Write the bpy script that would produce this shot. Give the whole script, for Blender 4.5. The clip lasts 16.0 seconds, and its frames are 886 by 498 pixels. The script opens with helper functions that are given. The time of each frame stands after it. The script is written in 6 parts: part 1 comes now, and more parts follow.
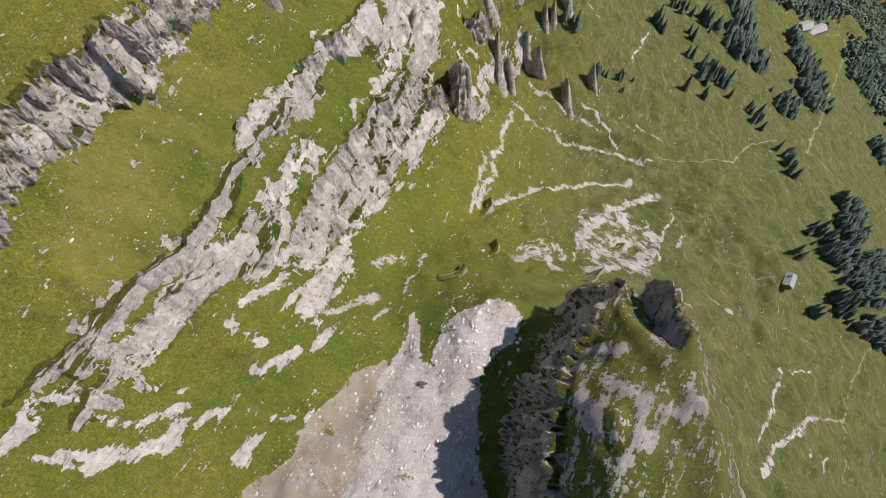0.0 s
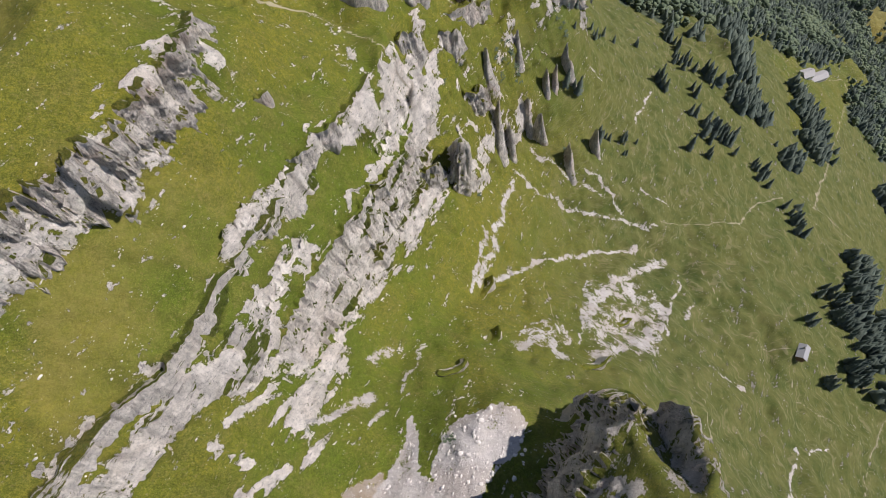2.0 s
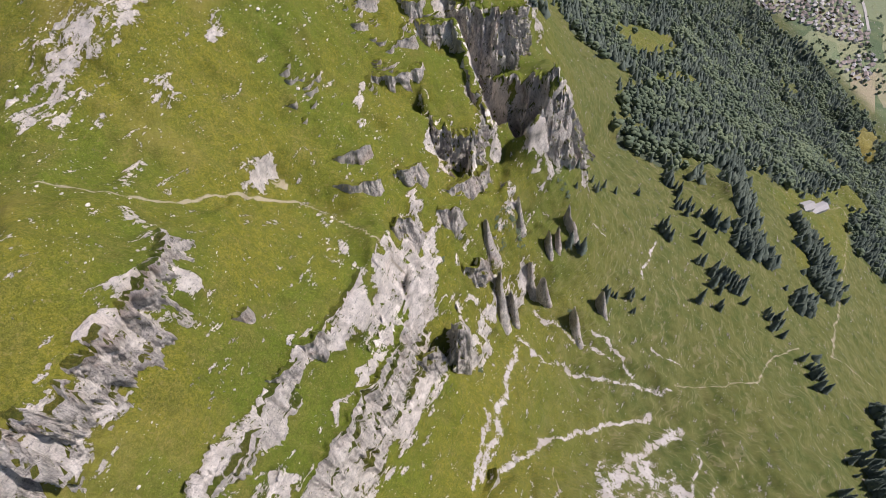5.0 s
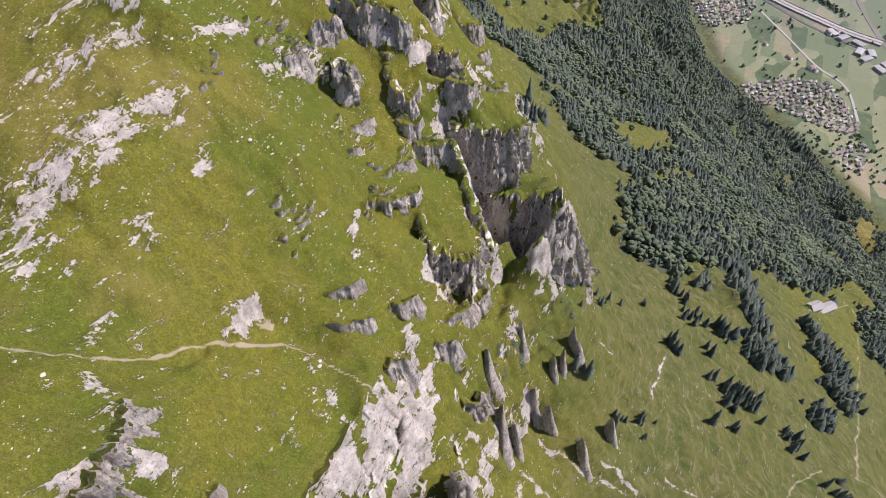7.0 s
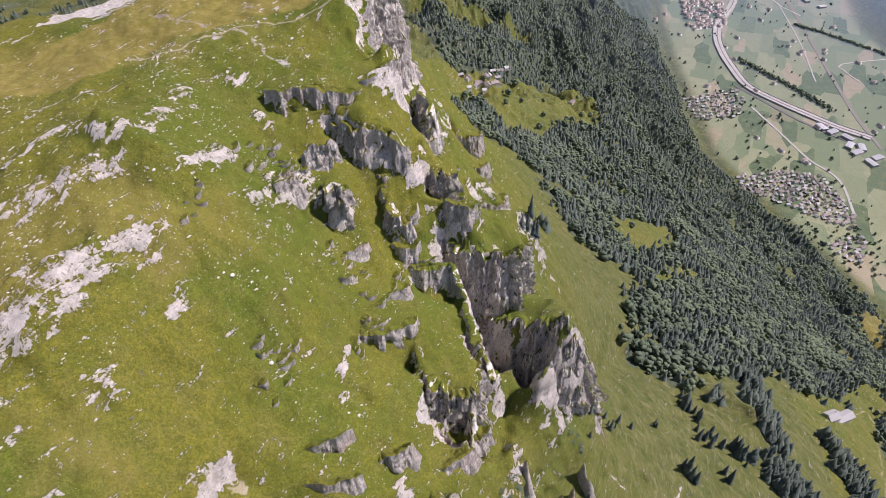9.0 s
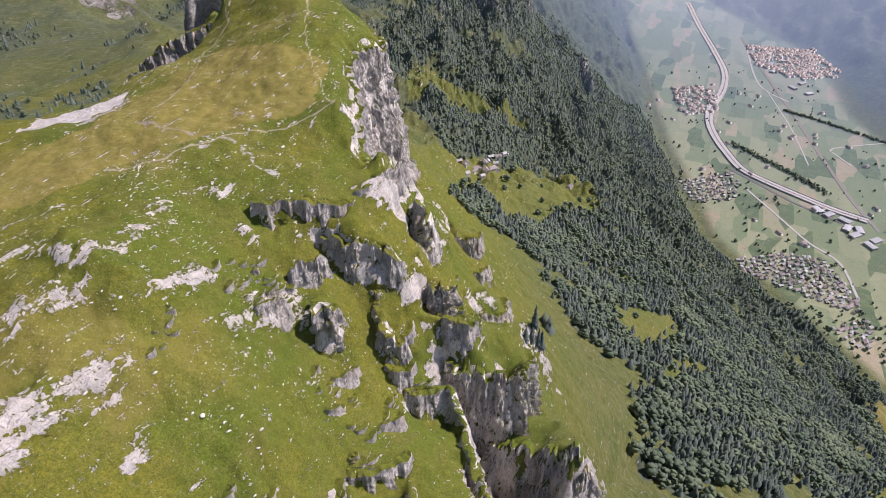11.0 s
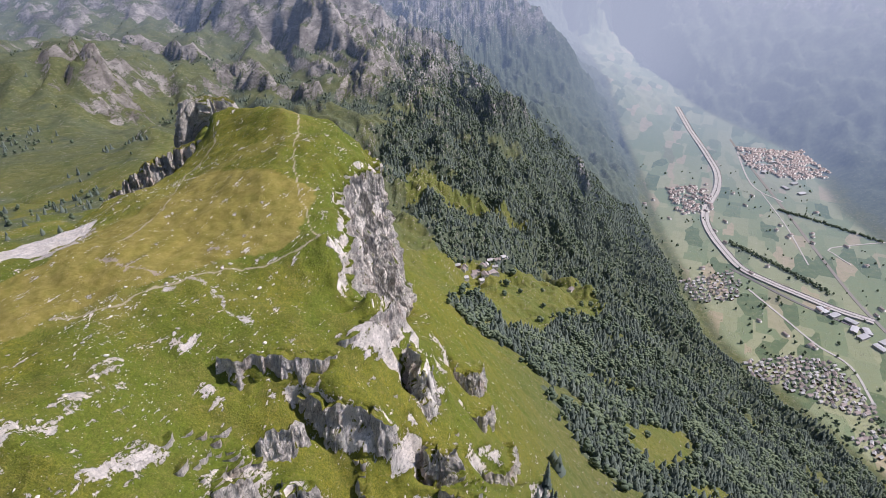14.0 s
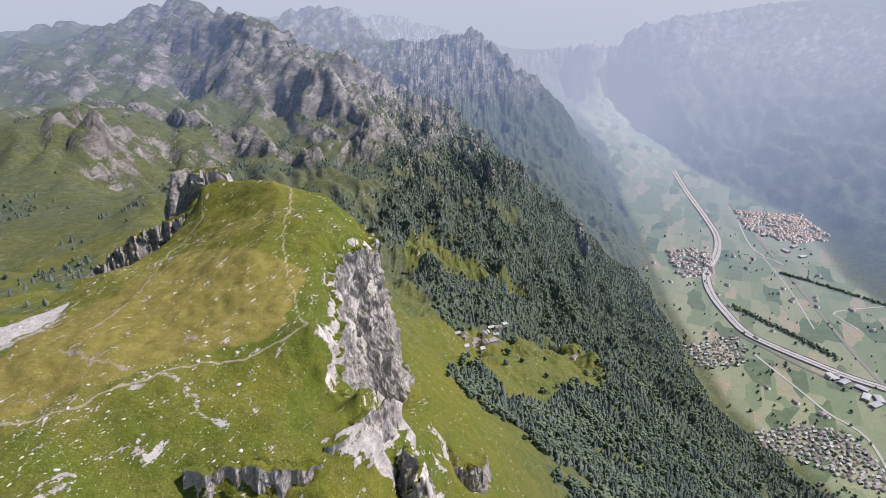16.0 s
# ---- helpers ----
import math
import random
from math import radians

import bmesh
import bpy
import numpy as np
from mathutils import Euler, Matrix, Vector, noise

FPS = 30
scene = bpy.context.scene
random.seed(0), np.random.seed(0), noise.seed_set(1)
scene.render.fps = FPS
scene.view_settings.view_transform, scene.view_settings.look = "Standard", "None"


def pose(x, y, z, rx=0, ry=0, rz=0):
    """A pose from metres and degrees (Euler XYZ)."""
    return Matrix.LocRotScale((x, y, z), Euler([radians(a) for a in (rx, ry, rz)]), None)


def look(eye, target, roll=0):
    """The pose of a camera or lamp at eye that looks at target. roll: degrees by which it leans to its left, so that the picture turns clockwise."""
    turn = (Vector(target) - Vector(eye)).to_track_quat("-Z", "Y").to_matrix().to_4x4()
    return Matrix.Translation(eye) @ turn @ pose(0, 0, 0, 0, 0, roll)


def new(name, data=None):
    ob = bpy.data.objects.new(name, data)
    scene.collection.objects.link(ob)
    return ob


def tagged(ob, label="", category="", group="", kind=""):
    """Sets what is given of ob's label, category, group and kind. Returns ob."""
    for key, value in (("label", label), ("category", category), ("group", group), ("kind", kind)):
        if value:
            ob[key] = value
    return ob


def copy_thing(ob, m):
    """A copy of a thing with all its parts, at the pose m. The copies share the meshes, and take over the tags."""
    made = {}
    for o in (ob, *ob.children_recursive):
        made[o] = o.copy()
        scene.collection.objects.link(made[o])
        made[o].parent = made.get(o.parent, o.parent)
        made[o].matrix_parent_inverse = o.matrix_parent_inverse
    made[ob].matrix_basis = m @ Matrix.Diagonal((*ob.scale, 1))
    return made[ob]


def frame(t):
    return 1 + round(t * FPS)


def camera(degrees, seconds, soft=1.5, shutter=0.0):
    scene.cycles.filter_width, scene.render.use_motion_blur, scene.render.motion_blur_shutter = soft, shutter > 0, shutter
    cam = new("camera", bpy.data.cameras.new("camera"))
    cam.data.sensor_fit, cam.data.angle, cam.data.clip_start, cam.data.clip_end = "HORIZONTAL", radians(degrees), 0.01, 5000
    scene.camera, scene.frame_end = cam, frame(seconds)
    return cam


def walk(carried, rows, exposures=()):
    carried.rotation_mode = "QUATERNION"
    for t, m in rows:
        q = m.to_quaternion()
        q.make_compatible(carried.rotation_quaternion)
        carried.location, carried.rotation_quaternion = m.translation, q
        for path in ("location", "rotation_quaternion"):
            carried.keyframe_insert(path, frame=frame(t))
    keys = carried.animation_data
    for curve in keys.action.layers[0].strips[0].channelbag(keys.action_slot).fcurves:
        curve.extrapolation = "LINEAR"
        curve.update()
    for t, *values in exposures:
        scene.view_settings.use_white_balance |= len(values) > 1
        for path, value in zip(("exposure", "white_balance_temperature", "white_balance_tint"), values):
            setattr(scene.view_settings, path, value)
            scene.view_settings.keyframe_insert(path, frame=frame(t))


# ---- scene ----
cam = camera(70.84, 16.0, 0.7)

PATH = [
    (0, pose(0.000, 0.000, -0.000, 21.585, 0, 1.063) @ pose(0, 0, 0, 0, 0, -1.034)),
    (0.5, pose(0.056, 6.496, -0.256, 21.662, 0, 1.086) @ pose(0, 0, 0, 0, 0, -1.097)),
    (1, pose(0.106, 13.021, -0.472, 22.168, 0, 1.074) @ pose(0, 0, 0, 0, 0, -1.132)),
    (1.5, pose(0.149, 19.568, -0.651, 22.909, 0, 1.034) @ pose(0, 0, 0, 0, 0, -1.142)),
    (2, pose(0.186, 26.131, -0.795, 23.841, 0, 0.972) @ pose(0, 0, 0, 0, 0, -1.127)),
    (2.5, pose(0.218, 32.705, -0.906, 24.960, 0, 0.895) @ pose(0, 0, 0, 0, 0, -1.088)),
    (3, pose(0.244, 39.283, -0.987, 26.259, 0, 0.807) @ pose(0, 0, 0, 0, 0, -1.028)),
    (3.5, pose(0.265, 45.859, -1.040, 27.713, 0, 0.714) @ pose(0, 0, 0, 0, 0, -0.947)),
    (4, pose(0.281, 52.427, -1.066, 29.282, 0, 0.617) @ pose(0, 0, 0, 0, 0, -0.849)),
    (4.5, pose(0.293, 58.982, -1.069, 30.924, 0, 0.521) @ pose(0, 0, 0, 0, 0, -0.736)),
    (5, pose(0.301, 65.516, -1.052, 32.606, 0, 0.427) @ pose(0, 0, 0, 0, 0, -0.610)),
    (5.5, pose(0.305, 72.024, -1.015, 34.308, 0, 0.338) @ pose(0, 0, 0, 0, 0, -0.475)),
    (6, pose(0.305, 78.501, -0.961, 36.023, 0, 0.254) @ pose(0, 0, 0, 0, 0, -0.333)),
    (6.5, pose(0.302, 84.939, -0.894, 37.757, 0, 0.177) @ pose(0, 0, 0, 0, 0, -0.188)),
    (7, pose(0.296, 91.333, -0.815, 39.522, 0, 0.108) @ pose(0, 0, 0, 0, 0, -0.043)),
    (7.5, pose(0.287, 97.677, -0.726, 41.325, 0, 0.045) @ pose(0, 0, 0, 0, 0, 0.101)),
    (8, pose(0.276, 103.965, -0.629, 43.165, 0, -0.009) @ pose(0, 0, 0, 0, 0, 0.239)),
    (8.5, pose(0.262, 110.191, -0.528, 45.031, 0, -0.057) @ pose(0, 0, 0, 0, 0, 0.370)),
    (9, pose(0.247, 116.348, -0.425, 46.897, 0, -0.099) @ pose(0, 0, 0, 0, 0, 0.491)),
    (9.5, pose(0.230, 122.431, -0.321, 48.733, 0, -0.134) @ pose(0, 0, 0, 0, 0, 0.601)),
    (10, pose(0.212, 128.434, -0.219, 50.502, 0, -0.164) @ pose(0, 0, 0, 0, 0, 0.697)),
    (10.5, pose(0.192, 134.351, -0.121, 52.179, 0, -0.190) @ pose(0, 0, 0, 0, 0, 0.778)),
    (11, pose(0.172, 140.174, -0.030, 53.751, 0, -0.211) @ pose(0, 0, 0, 0, 0, 0.843)),
    (11.5, pose(0.152, 145.900, 0.052, 55.225, 0, -0.229) @ pose(0, 0, 0, 0, 0, 0.892)),
    (12, pose(0.132, 151.521, 0.122, 56.629, 0, -0.244) @ pose(0, 0, 0, 0, 0, 0.926)),
    (12.5, pose(0.112, 157.031, 0.179, 58.005, 0, -0.256) @ pose(0, 0, 0, 0, 0, 0.945)),
    (13, pose(0.092, 162.425, 0.220, 59.397, 0, -0.266) @ pose(0, 0, 0, 0, 0, 0.950)),
    (13.5, pose(0.073, 167.696, 0.243, 60.835, 0, -0.272) @ pose(0, 0, 0, 0, 0, 0.944)),
    (14, pose(0.055, 172.838, 0.245, 62.316, 0, -0.274) @ pose(0, 0, 0, 0, 0, 0.929)),
    (14.5, pose(0.039, 177.846, 0.224, 63.802, 0, -0.272) @ pose(0, 0, 0, 0, 0, 0.909)),
    (15, pose(0.024, 182.713, 0.177, 65.227, 0, -0.262) @ pose(0, 0, 0, 0, 0, 0.889)),
    (15.5, pose(0.011, 187.433, 0.104, 66.561, 0, -0.245) @ pose(0, 0, 0, 0, 0, 0.875)),
    (16, pose(0.000, 192.000, 0.000, 67.929, 0, -0.216) @ pose(0, 0, 0, 0, 0, 0.872)),
]
walk(cam, PATH, [(0, 0.12, 6270, 18), (5, 0.22, 6280, 23), (9, 0.36, 6200, 30), (16, 0.33, 6080, 23)])

# ---------------------------------------------------------------- sky and sun
SUN_AZIMUTH, SUN_HEIGHT = 80.0, 52.0  # degrees: from straight ahead towards the right, above the horizon
world = bpy.data.worlds.new("sky")
scene.world = world
world.use_nodes = True
wn, wl = world.node_tree.nodes, world.node_tree.links
sky = wn.new("ShaderNodeTexSky")
sky.sky_type, sky.sun_disc = "NISHITA", False
sky.sun_elevation, sky.sun_rotation = radians(SUN_HEIGHT), radians(SUN_AZIMUTH)
sky.altitude, sky.air_density, sky.dust_density, sky.ozone_density = 1900, 1.2, 0.8, 1.0
# a pale veil of haze low over the horizon
way = wn.new("ShaderNodeTexCoord")
high = wn.new("ShaderNodeSeparateXYZ")
wl.new(way.outputs["Generated"], high.inputs[0])
low = wn.new("ShaderNodeMapRange")
low.interpolation_type = "SMOOTHSTEP"
low.inputs[1].default_value, low.inputs[2].default_value, low.inputs[3].default_value, low.inputs[4].default_value = 0.0, 0.22, 0.9, 0.0
wl.new(high.outputs[2], low.inputs[0])
veil = wn.new("ShaderNodeMix")
veil.data_type = "RGBA"
wl.new(low.outputs[0], veil.inputs[0])
wl.new(sky.outputs[0], veil.inputs[6])
veil.inputs[7].default_value = (5.4, 6.1, 6.8, 1)
wl.new(veil.outputs[2], wn["Background"].inputs[0])
wn["Background"].inputs[1].default_value = 0.075

sun = new("sun", bpy.data.lights.new("sun", "SUN"))
sun.data.energy, sun.data.angle, sun.data.color = 4.3, radians(0.53), (1.0, 0.95, 0.86)
toward = Vector((math.sin(radians(SUN_AZIMUTH)) * math.cos(radians(SUN_HEIGHT)), math.cos(radians(SUN_AZIMUTH)) * math.cos(radians(SUN_HEIGHT)), math.sin(radians(SUN_HEIGHT))))
sun.matrix_world = look((0, 0, 900), Vector((0, 0, 900)) - toward)

# ---------------------------------------------------------------- materials
def material(name, rough=0.9, spec=0.25):
    m = bpy.data.materials.new(name)
    m.use_nodes = True
    b = m.node_tree.nodes["Principled BSDF"]
    b.inputs["Roughness"].default_value, b.inputs["Specular IOR Level"].default_value = rough, spec
    return m, m.node_tree.nodes, m.node_tree.links, b


class Web:
    """Short hand for node trees."""

    def __init__(self, nodes, links):
        self.n, self.l = nodes, links

    def put(self, socket, v):
        if isinstance(v, bpy.types.NodeSocket):
            self.l.new(v, socket)
        elif isinstance(v, tuple) and len(v) == 3 and len(socket.default_value) == 4:
            socket.default_value = (*v, 1)
        else:
            socket.default_value = v

    def math(self, op, a, b=0.0, c=0.0):
        n = self.n.new("ShaderNodeMath")
        n.operation = op
        for i, v in enumerate((a, b, c)):
            self.put(n.inputs[i], v)
        return n.outputs[0]

    def ramp(self, v, a, b, to0=0.0, to1=1.0):
        n = self.n.new("ShaderNodeMapRange")
        n.interpolation_type = "SMOOTHSTEP"
        for i, w in enumerate((v, a, b, to0, to1)):
            self.put(n.inputs[i], w)
        return n.outputs[0]

    def noise(self, scale, detail=4.0, rough=0.55, vec=None, kind="FBM", warp=0.0):
        n = self.n.new("ShaderNodeTexNoise")
        n.inputs["Scale"].default_value, n.inputs["Detail"].default_value, n.inputs["Roughness"].default_value = scale, detail, rough
        n.inputs["Distortion"].default_value = warp
        self.l.new(vec if vec is not None else self.where(), n.inputs["Vector"])
        return n.outputs["Fac"]

    def cells(self, scale, vec=None, feature="F1", out="Distance"):
        n = self.n.new("ShaderNodeTexVoronoi")
        n.feature = feature
        n.inputs["Scale"].default_value = scale
        self.l.new(vec if vec is not None else self.where(), n.inputs["Vector"])
        return n.outputs[out]

    def where(self):
        n = self.n.get("Where") or self.n.new("ShaderNodeNewGeometry")
        n.name = "Where"
        return n.outputs["Position"]

    def scaled(self, s, vec=None):
        n = self.n.new("ShaderNodeVectorMath")
        n.operation = "MULTIPLY"
        self.l.new(vec if vec is not None else self.where(), n.inputs[0])
        n.inputs[1].default_value = s
        return n.outputs[0]

    def mix(self, f, a, b):
        n = self.n.new("ShaderNodeMix")
        n.data_type = "RGBA"
        self.put(n.inputs["Factor"], f)
        self.put(n.inputs[6], a)
        self.put(n.inputs[7], b)
        return n.outputs[2]

    def attr(self, name):
        n = self.n.new("ShaderNodeAttribute")
        n.attribute_name = name
        s = self.n.new("ShaderNodeSeparateColor")
        self.l.new(n.outputs["Color"], s.inputs[0])
        return (*s.outputs[:3], n.outputs["Alpha"])

    def bump(self, h, strength, dist, normal=None):
        n = self.n.new("ShaderNodeBump")
        n.inputs["Strength"].default_value, n.inputs["Distance"].default_value = strength, dist
        self.l.new(h, n.inputs["Height"])
        if normal is not None:
            self.l.new(normal, n.inputs["Normal"])
        return n.outputs[0]


def rock_colours(w, grime=0.0):
    """Pale weathered limestone: cream and grey, streaked along the beds and down the faces, with clefts and rust."""
    turn = w.n.new("ShaderNodeMapping")
    turn.vector_type = "TEXTURE"
    turn.inputs["Rotation"].default_value, turn.inputs["Scale"].default_value = (0, 0, radians(-28)), (1.0, 7.0, 2.5)
    w.l.new(w.where(), turn.inputs["Vector"])
    beds = w.noise(0.55, 7, 0.68, turn.outputs[0], warp=0.35)
    thin = w.noise(1.9, 5, 0.7, turn.outputs[0], warp=0.2)
    big, mid = w.noise(0.03, 4, 0.6), w.noise(0.30, 6, 0.65)
    streak = w.noise(0.8, 6, 0.66, w.scaled((0.6, 0.6, 0.07)), warp=0.5)
    col = w.mix(w.ramp(mid, 0.38, 0.62), (0.70 - 0.14 * grime, 0.645 - 0.13 * grime, 0.56 - 0.11 * grime), (0.90 - 0.10 * grime, 0.83 - 0.10 * grime, 0.735 - 0.09 * grime))
    col = w.mix(w.ramp(big, 0.46, 0.62, 0, 0.12 + 0.5 * grime), col, (0.46, 0.43, 0.40))
    col = w.mix(w.ramp(beds, 0.53, 0.60, 0, 0.24 + 0.4 * grime), col, (0.30, 0.275, 0.25))
    col = w.mix(w.ramp(streak, 0.53 - 0.05 * grime, 0.61 - 0.04 * grime, 0, 0.10 + 0.6 * grime), col, (0.19, 0.18, 0.17))
    col = w.mix(w.ramp(thin, 0.57, 0.63, 0, 0.45 + 0.35 * grime), col, (0.10, 0.095, 0.085))
    col = w.mix(w.ramp(w.noise(0.07, 3, 0.5, warp=1.0), 0.54, 0.68, 0, 0.14 + 0.6 * grime), col, (0.50, 0.34, 0.24))
    crack = w.noise(1.0, 4, 0.6, w.scaled((1.3, 1.3, 0.10)), kind="FBM", warp=0.25)
    cleft = w.ramp(w.math("ABSOLUTE", w.math("SUBTRACT", crack, 0.5)), 0.004, 0.035, 1.0, 0.0)
    col = w.mix(w.math("MULTIPLY", cleft, 0.25 + 0.5 * grime), col, (0.075, 0.07, 0.065))
    fine = w.noise(2.6, 6, 0.75)
    col = w.mix(w.ramp(fine, 0.54, 0.64, 0, 0.22 + 0.3 * grime), col, (0.24, 0.22, 0.20))
    relief = w.math("ADD", w.math("SUBTRACT", w.math("MULTIPLY", beds, 1.6), w.math("MULTIPLY", cleft, 0.5)), w.math("ADD", w.math("MULTIPLY", streak, 1.4), w.math("ADD", fine, thin)))
    return col, relief, beds


def turf(w):
    """Alpine grass: yellow-green with lusher and browner patches, tussocks and bare crumbs."""
    patch, mid, tuft = w.noise(0.016, 5, 0.62), w.noise(0.11, 6, 0.68), w.noise(1.3, 6, 0.72)
    grass = w.mix(w.ramp(patch, 0.40, 0.60), (0.130, 0.178, 0.016), (0.250, 0.228, 0.026))
    grass = w.mix(w.ramp(mid, 0.42, 0.70, 0, 0.8), grass, (0.215, 0.190, 0.045))
    grass = w.mix(w.ramp(mid, 0.46, 0.30, 0, 0.55), grass, (0.085, 0.110, 0.018))
    grass = w.mix(w.ramp(tuft, 0.38, 0.56, 0.6, 0), grass, (0.066, 0.084, 0.012))
    grass = w.mix(w.ramp(w.noise(0.42, 7, 0.74), 0.42, 0.60, 0.45, 0), grass, (0.085, 0.112, 0.016))
    grass = w.mix(w.ramp(w.noise(2.6, 5, 0.75), 0.53, 0.63, 0, 0.5), grass, (0.30, 0.275, 0.08))
    grain = w.noise(5.5, 3, 0.7)
    grass = w.mix(w.ramp(grain, 0.52, 0.40, 0, 0.65), grass, (0.044, 0.056, 0.010))
    grass = w.mix(w.ramp(w.noise(0.75, 5, 0.7), 0.56, 0.66, 0, 0.45), grass, (0.25, 0.205, 0.075))
    return grass, mid, tuft


def rock_material(name, grime):
    m, n, l, b = material(name, 0.92, 0.2)
    w = Web(n, l)
    col, relief, beds = rock_colours(w, grime)
    up = n.new("ShaderNodeSeparateXYZ")
    l.new(n["Where"].outputs["Normal"], up.inputs[0])
    sod = w.math("ADD", up.outputs[2], w.math("MULTIPLY", w.math("SUBTRACT", w.noise(0.35, 6, 0.7), 0.5), 0.9))
    grass, mid, tuft = turf(w)
    fac = w.ramp(sod, 0.66, 0.80)
    if grime == 0:
        seam = n.new("ShaderNodeMapping")
        seam.vector_type = "TEXTURE"
        seam.inputs["Rotation"].default_value, seam.inputs["Scale"].default_value = (0, 0, radians(-28)), (1.0, 6.0, 1.0)
        l.new(w.where(), seam.inputs["Vector"])
        fac = w.math("MAXIMUM", fac, w.ramp(w.noise(0.17, 5, 0.62, seam.outputs[0], warp=0.3), 0.535, 0.565))
    l.new(w.mix(fac, col, grass), b.inputs["Base Color"])
    l.new(w.bump(relief, 1.0, 0.8), b.inputs["Normal"])
    return m


def ground_material(far=False):
    m, n, l, b = material("far_land" if far else "alpine_ground", 0.95, 0.12)
    w = Web(n, l)
    rock_a, scree_a, path_a, dry_a = w.attr("cover")
    wood_a, field_a, tone_a, haze_a = w.attr("use")
    grass, mid, tuft = turf(w)
    grass = w.mix(tone_a, grass, w.mix(w.ramp(mid, 0.3, 0.7), (0.064, 0.084, 0.026), (0.135, 0.136, 0.050)))
    tread = w.noise(1.0, 5, 0.65, w.scaled((0.10, 0.10, 0.9)), warp=0.9)
    grass = w.mix(w.math("MULTIPLY", w.ramp(tread, 0.54, 0.62), w.math("MULTIPLY", tone_a, 0.55)), grass, (0.255, 0.225, 0.125))
    grass = w.mix(w.math("MULTIPLY", w.ramp(tread, 0.46, 0.40), w.math("MULTIPLY", tone_a, 0.3)), grass, (0.050, 0.066, 0.018))
    grass = w.mix(w.math("MULTIPLY", dry_a, w.ramp(mid, 0.2, 0.6, 0.6, 1.0)), grass, w.mix(w.ramp(w.noise(0.4, 6, 0.68), 0.35, 0.65), (0.215, 0.180, 0.040), (0.300, 0.245, 0.072)))
    # fields of the valley: strips and blocks of different crops
    lay = n.new("ShaderNodeMapping")
    lay.vector_type = "TEXTURE"
    lay.inputs["Rotation"].default_value, lay.inputs["Scale"].default_value = (0, 0, radians(-24)), (1.0, 2.6, 1e6)
    l.new(w.where(), lay.inputs["Vector"])
    block = n.new("ShaderNodeTexVoronoi")
    block.distance = "CHEBYCHEV"
    block.inputs["Scale"].default_value = 0.021
    l.new(lay.outputs[0], block.inputs["Vector"])
    sb = n.new("ShaderNodeSeparateColor")
    l.new(block.outputs["Color"], sb.inputs[0])
    crop = w.mix(w.ramp(sb.outputs[0], 0.1, 0.9), (0.170, 0.215, 0.120), (0.270, 0.285, 0.170))
    crop = w.mix(w.ramp(sb.outputs[1], 0.84, 0.88), crop, (0.33, 0.285, 0.19))
    crop = w.mix(w.ramp(sb.outputs[2], 0.84, 0.88), crop, (0.100, 0.140, 0.075))
    crop = w.mix(w.ramp(w.noise(0.05, 4, 0.6), 0.4, 0.7, 0, 0.4), crop, (0.21, 0.225, 0.11))
    grass = w.mix(field_a, grass, crop)
    grass = w.mix(wood_a, grass, w.mix(w.ramp(w.noise(0.06, 6, 0.75), 0.35, 0.65), (0.060, 0.078, 0.052), (0.105, 0.125, 0.076)))
    # bare stone where the land is steep or worn, with ragged edges
    rock, relief, beds = rock_colours(w)
    rock = w.mix(w.math("MULTIPLY", tone_a, 0.92), rock, w.mix(w.ramp(w.noise(0.022, 6, 0.7), 0.38, 0.62), (0.14, 0.127, 0.112), (0.35, 0.325, 0.29)))
    strata = w.noise(0.07, 6, 0.7, w.scaled((0.4, 0.4, 1.0)), warp=0.4)
    rock = w.mix(w.math("MULTIPLY", w.ramp(strata, 0.48, 0.56), w.math("MULTIPLY", tone_a, 0.5)), rock, (0.085, 0.078, 0.07))
    ragged = w.math("ADD", w.math("MULTIPLY", w.math("SUBTRACT", w.noise(0.20, 8, 0.74), 0.5), 2.6), w.math("MULTIPLY", w.math("SUBTRACT", beds, 0.5), -3.0))
    ragged = w.math("ADD", ragged, w.math("MULTIPLY", w.math("SUBTRACT", w.noise(0.9, 5, 0.7), 0.5), 1.8))
    rf = w.ramp(w.math("ADD", rock_a, ragged), 0.50, 0.60)
    col = w.mix(rf, grass, rock)
    crumbs = w.math("ADD", w.math("MULTIPLY", w.math("SUBTRACT", w.noise(0.33, 8, 0.76), 0.5), 3.0), w.math("MULTIPLY", w.math("SUBTRACT", w.noise(2.2, 4, 0.7), 0.5), 1.2))
    stones = n.new("ShaderNodeSeparateColor")
    l.new(w.cells(0.9, out="Color"), stones.inputs[0])
    scree = w.mix(w.ramp(w.noise(0.06, 4, 0.6), 0.4, 0.6), (0.46, 0.41, 0.365), (0.54, 0.505, 0.47))
    scree = w.mix(w.math("MULTIPLY", stones.outputs[0], 0.35), scree, (0.27, 0.25, 0.23))
    scree = w.mix(w.math("MULTIPLY", dry_a, 0.85), scree, (0.30, 0.240, 0.170))
    sf = w.ramp(w.math("ADD", scree_a, crumbs), 0.50, 0.66)
    col = w.mix(sf, col, scree)
    pf = w.ramp(w.math("ADD", path_a, w.math("MULTIPLY", crumbs, 0.30)), 0.46, 0.80, 0, 0.75)
    col = w.mix(pf, col, w.mix(w.noise(0.5, 4), (0.36, 0.30, 0.20), (0.52, 0.46, 0.36)))
    l.new(col, b.inputs["Base Color"])
    grassy = w.math("ADD", w.math("MULTIPLY", tuft, 0.9), w.math("MULTIPLY", mid, 1.6))
    both = n.new("ShaderNodeMix")
    l.new(rf, both.inputs[0])
    l.new(grassy, both.inputs[2])
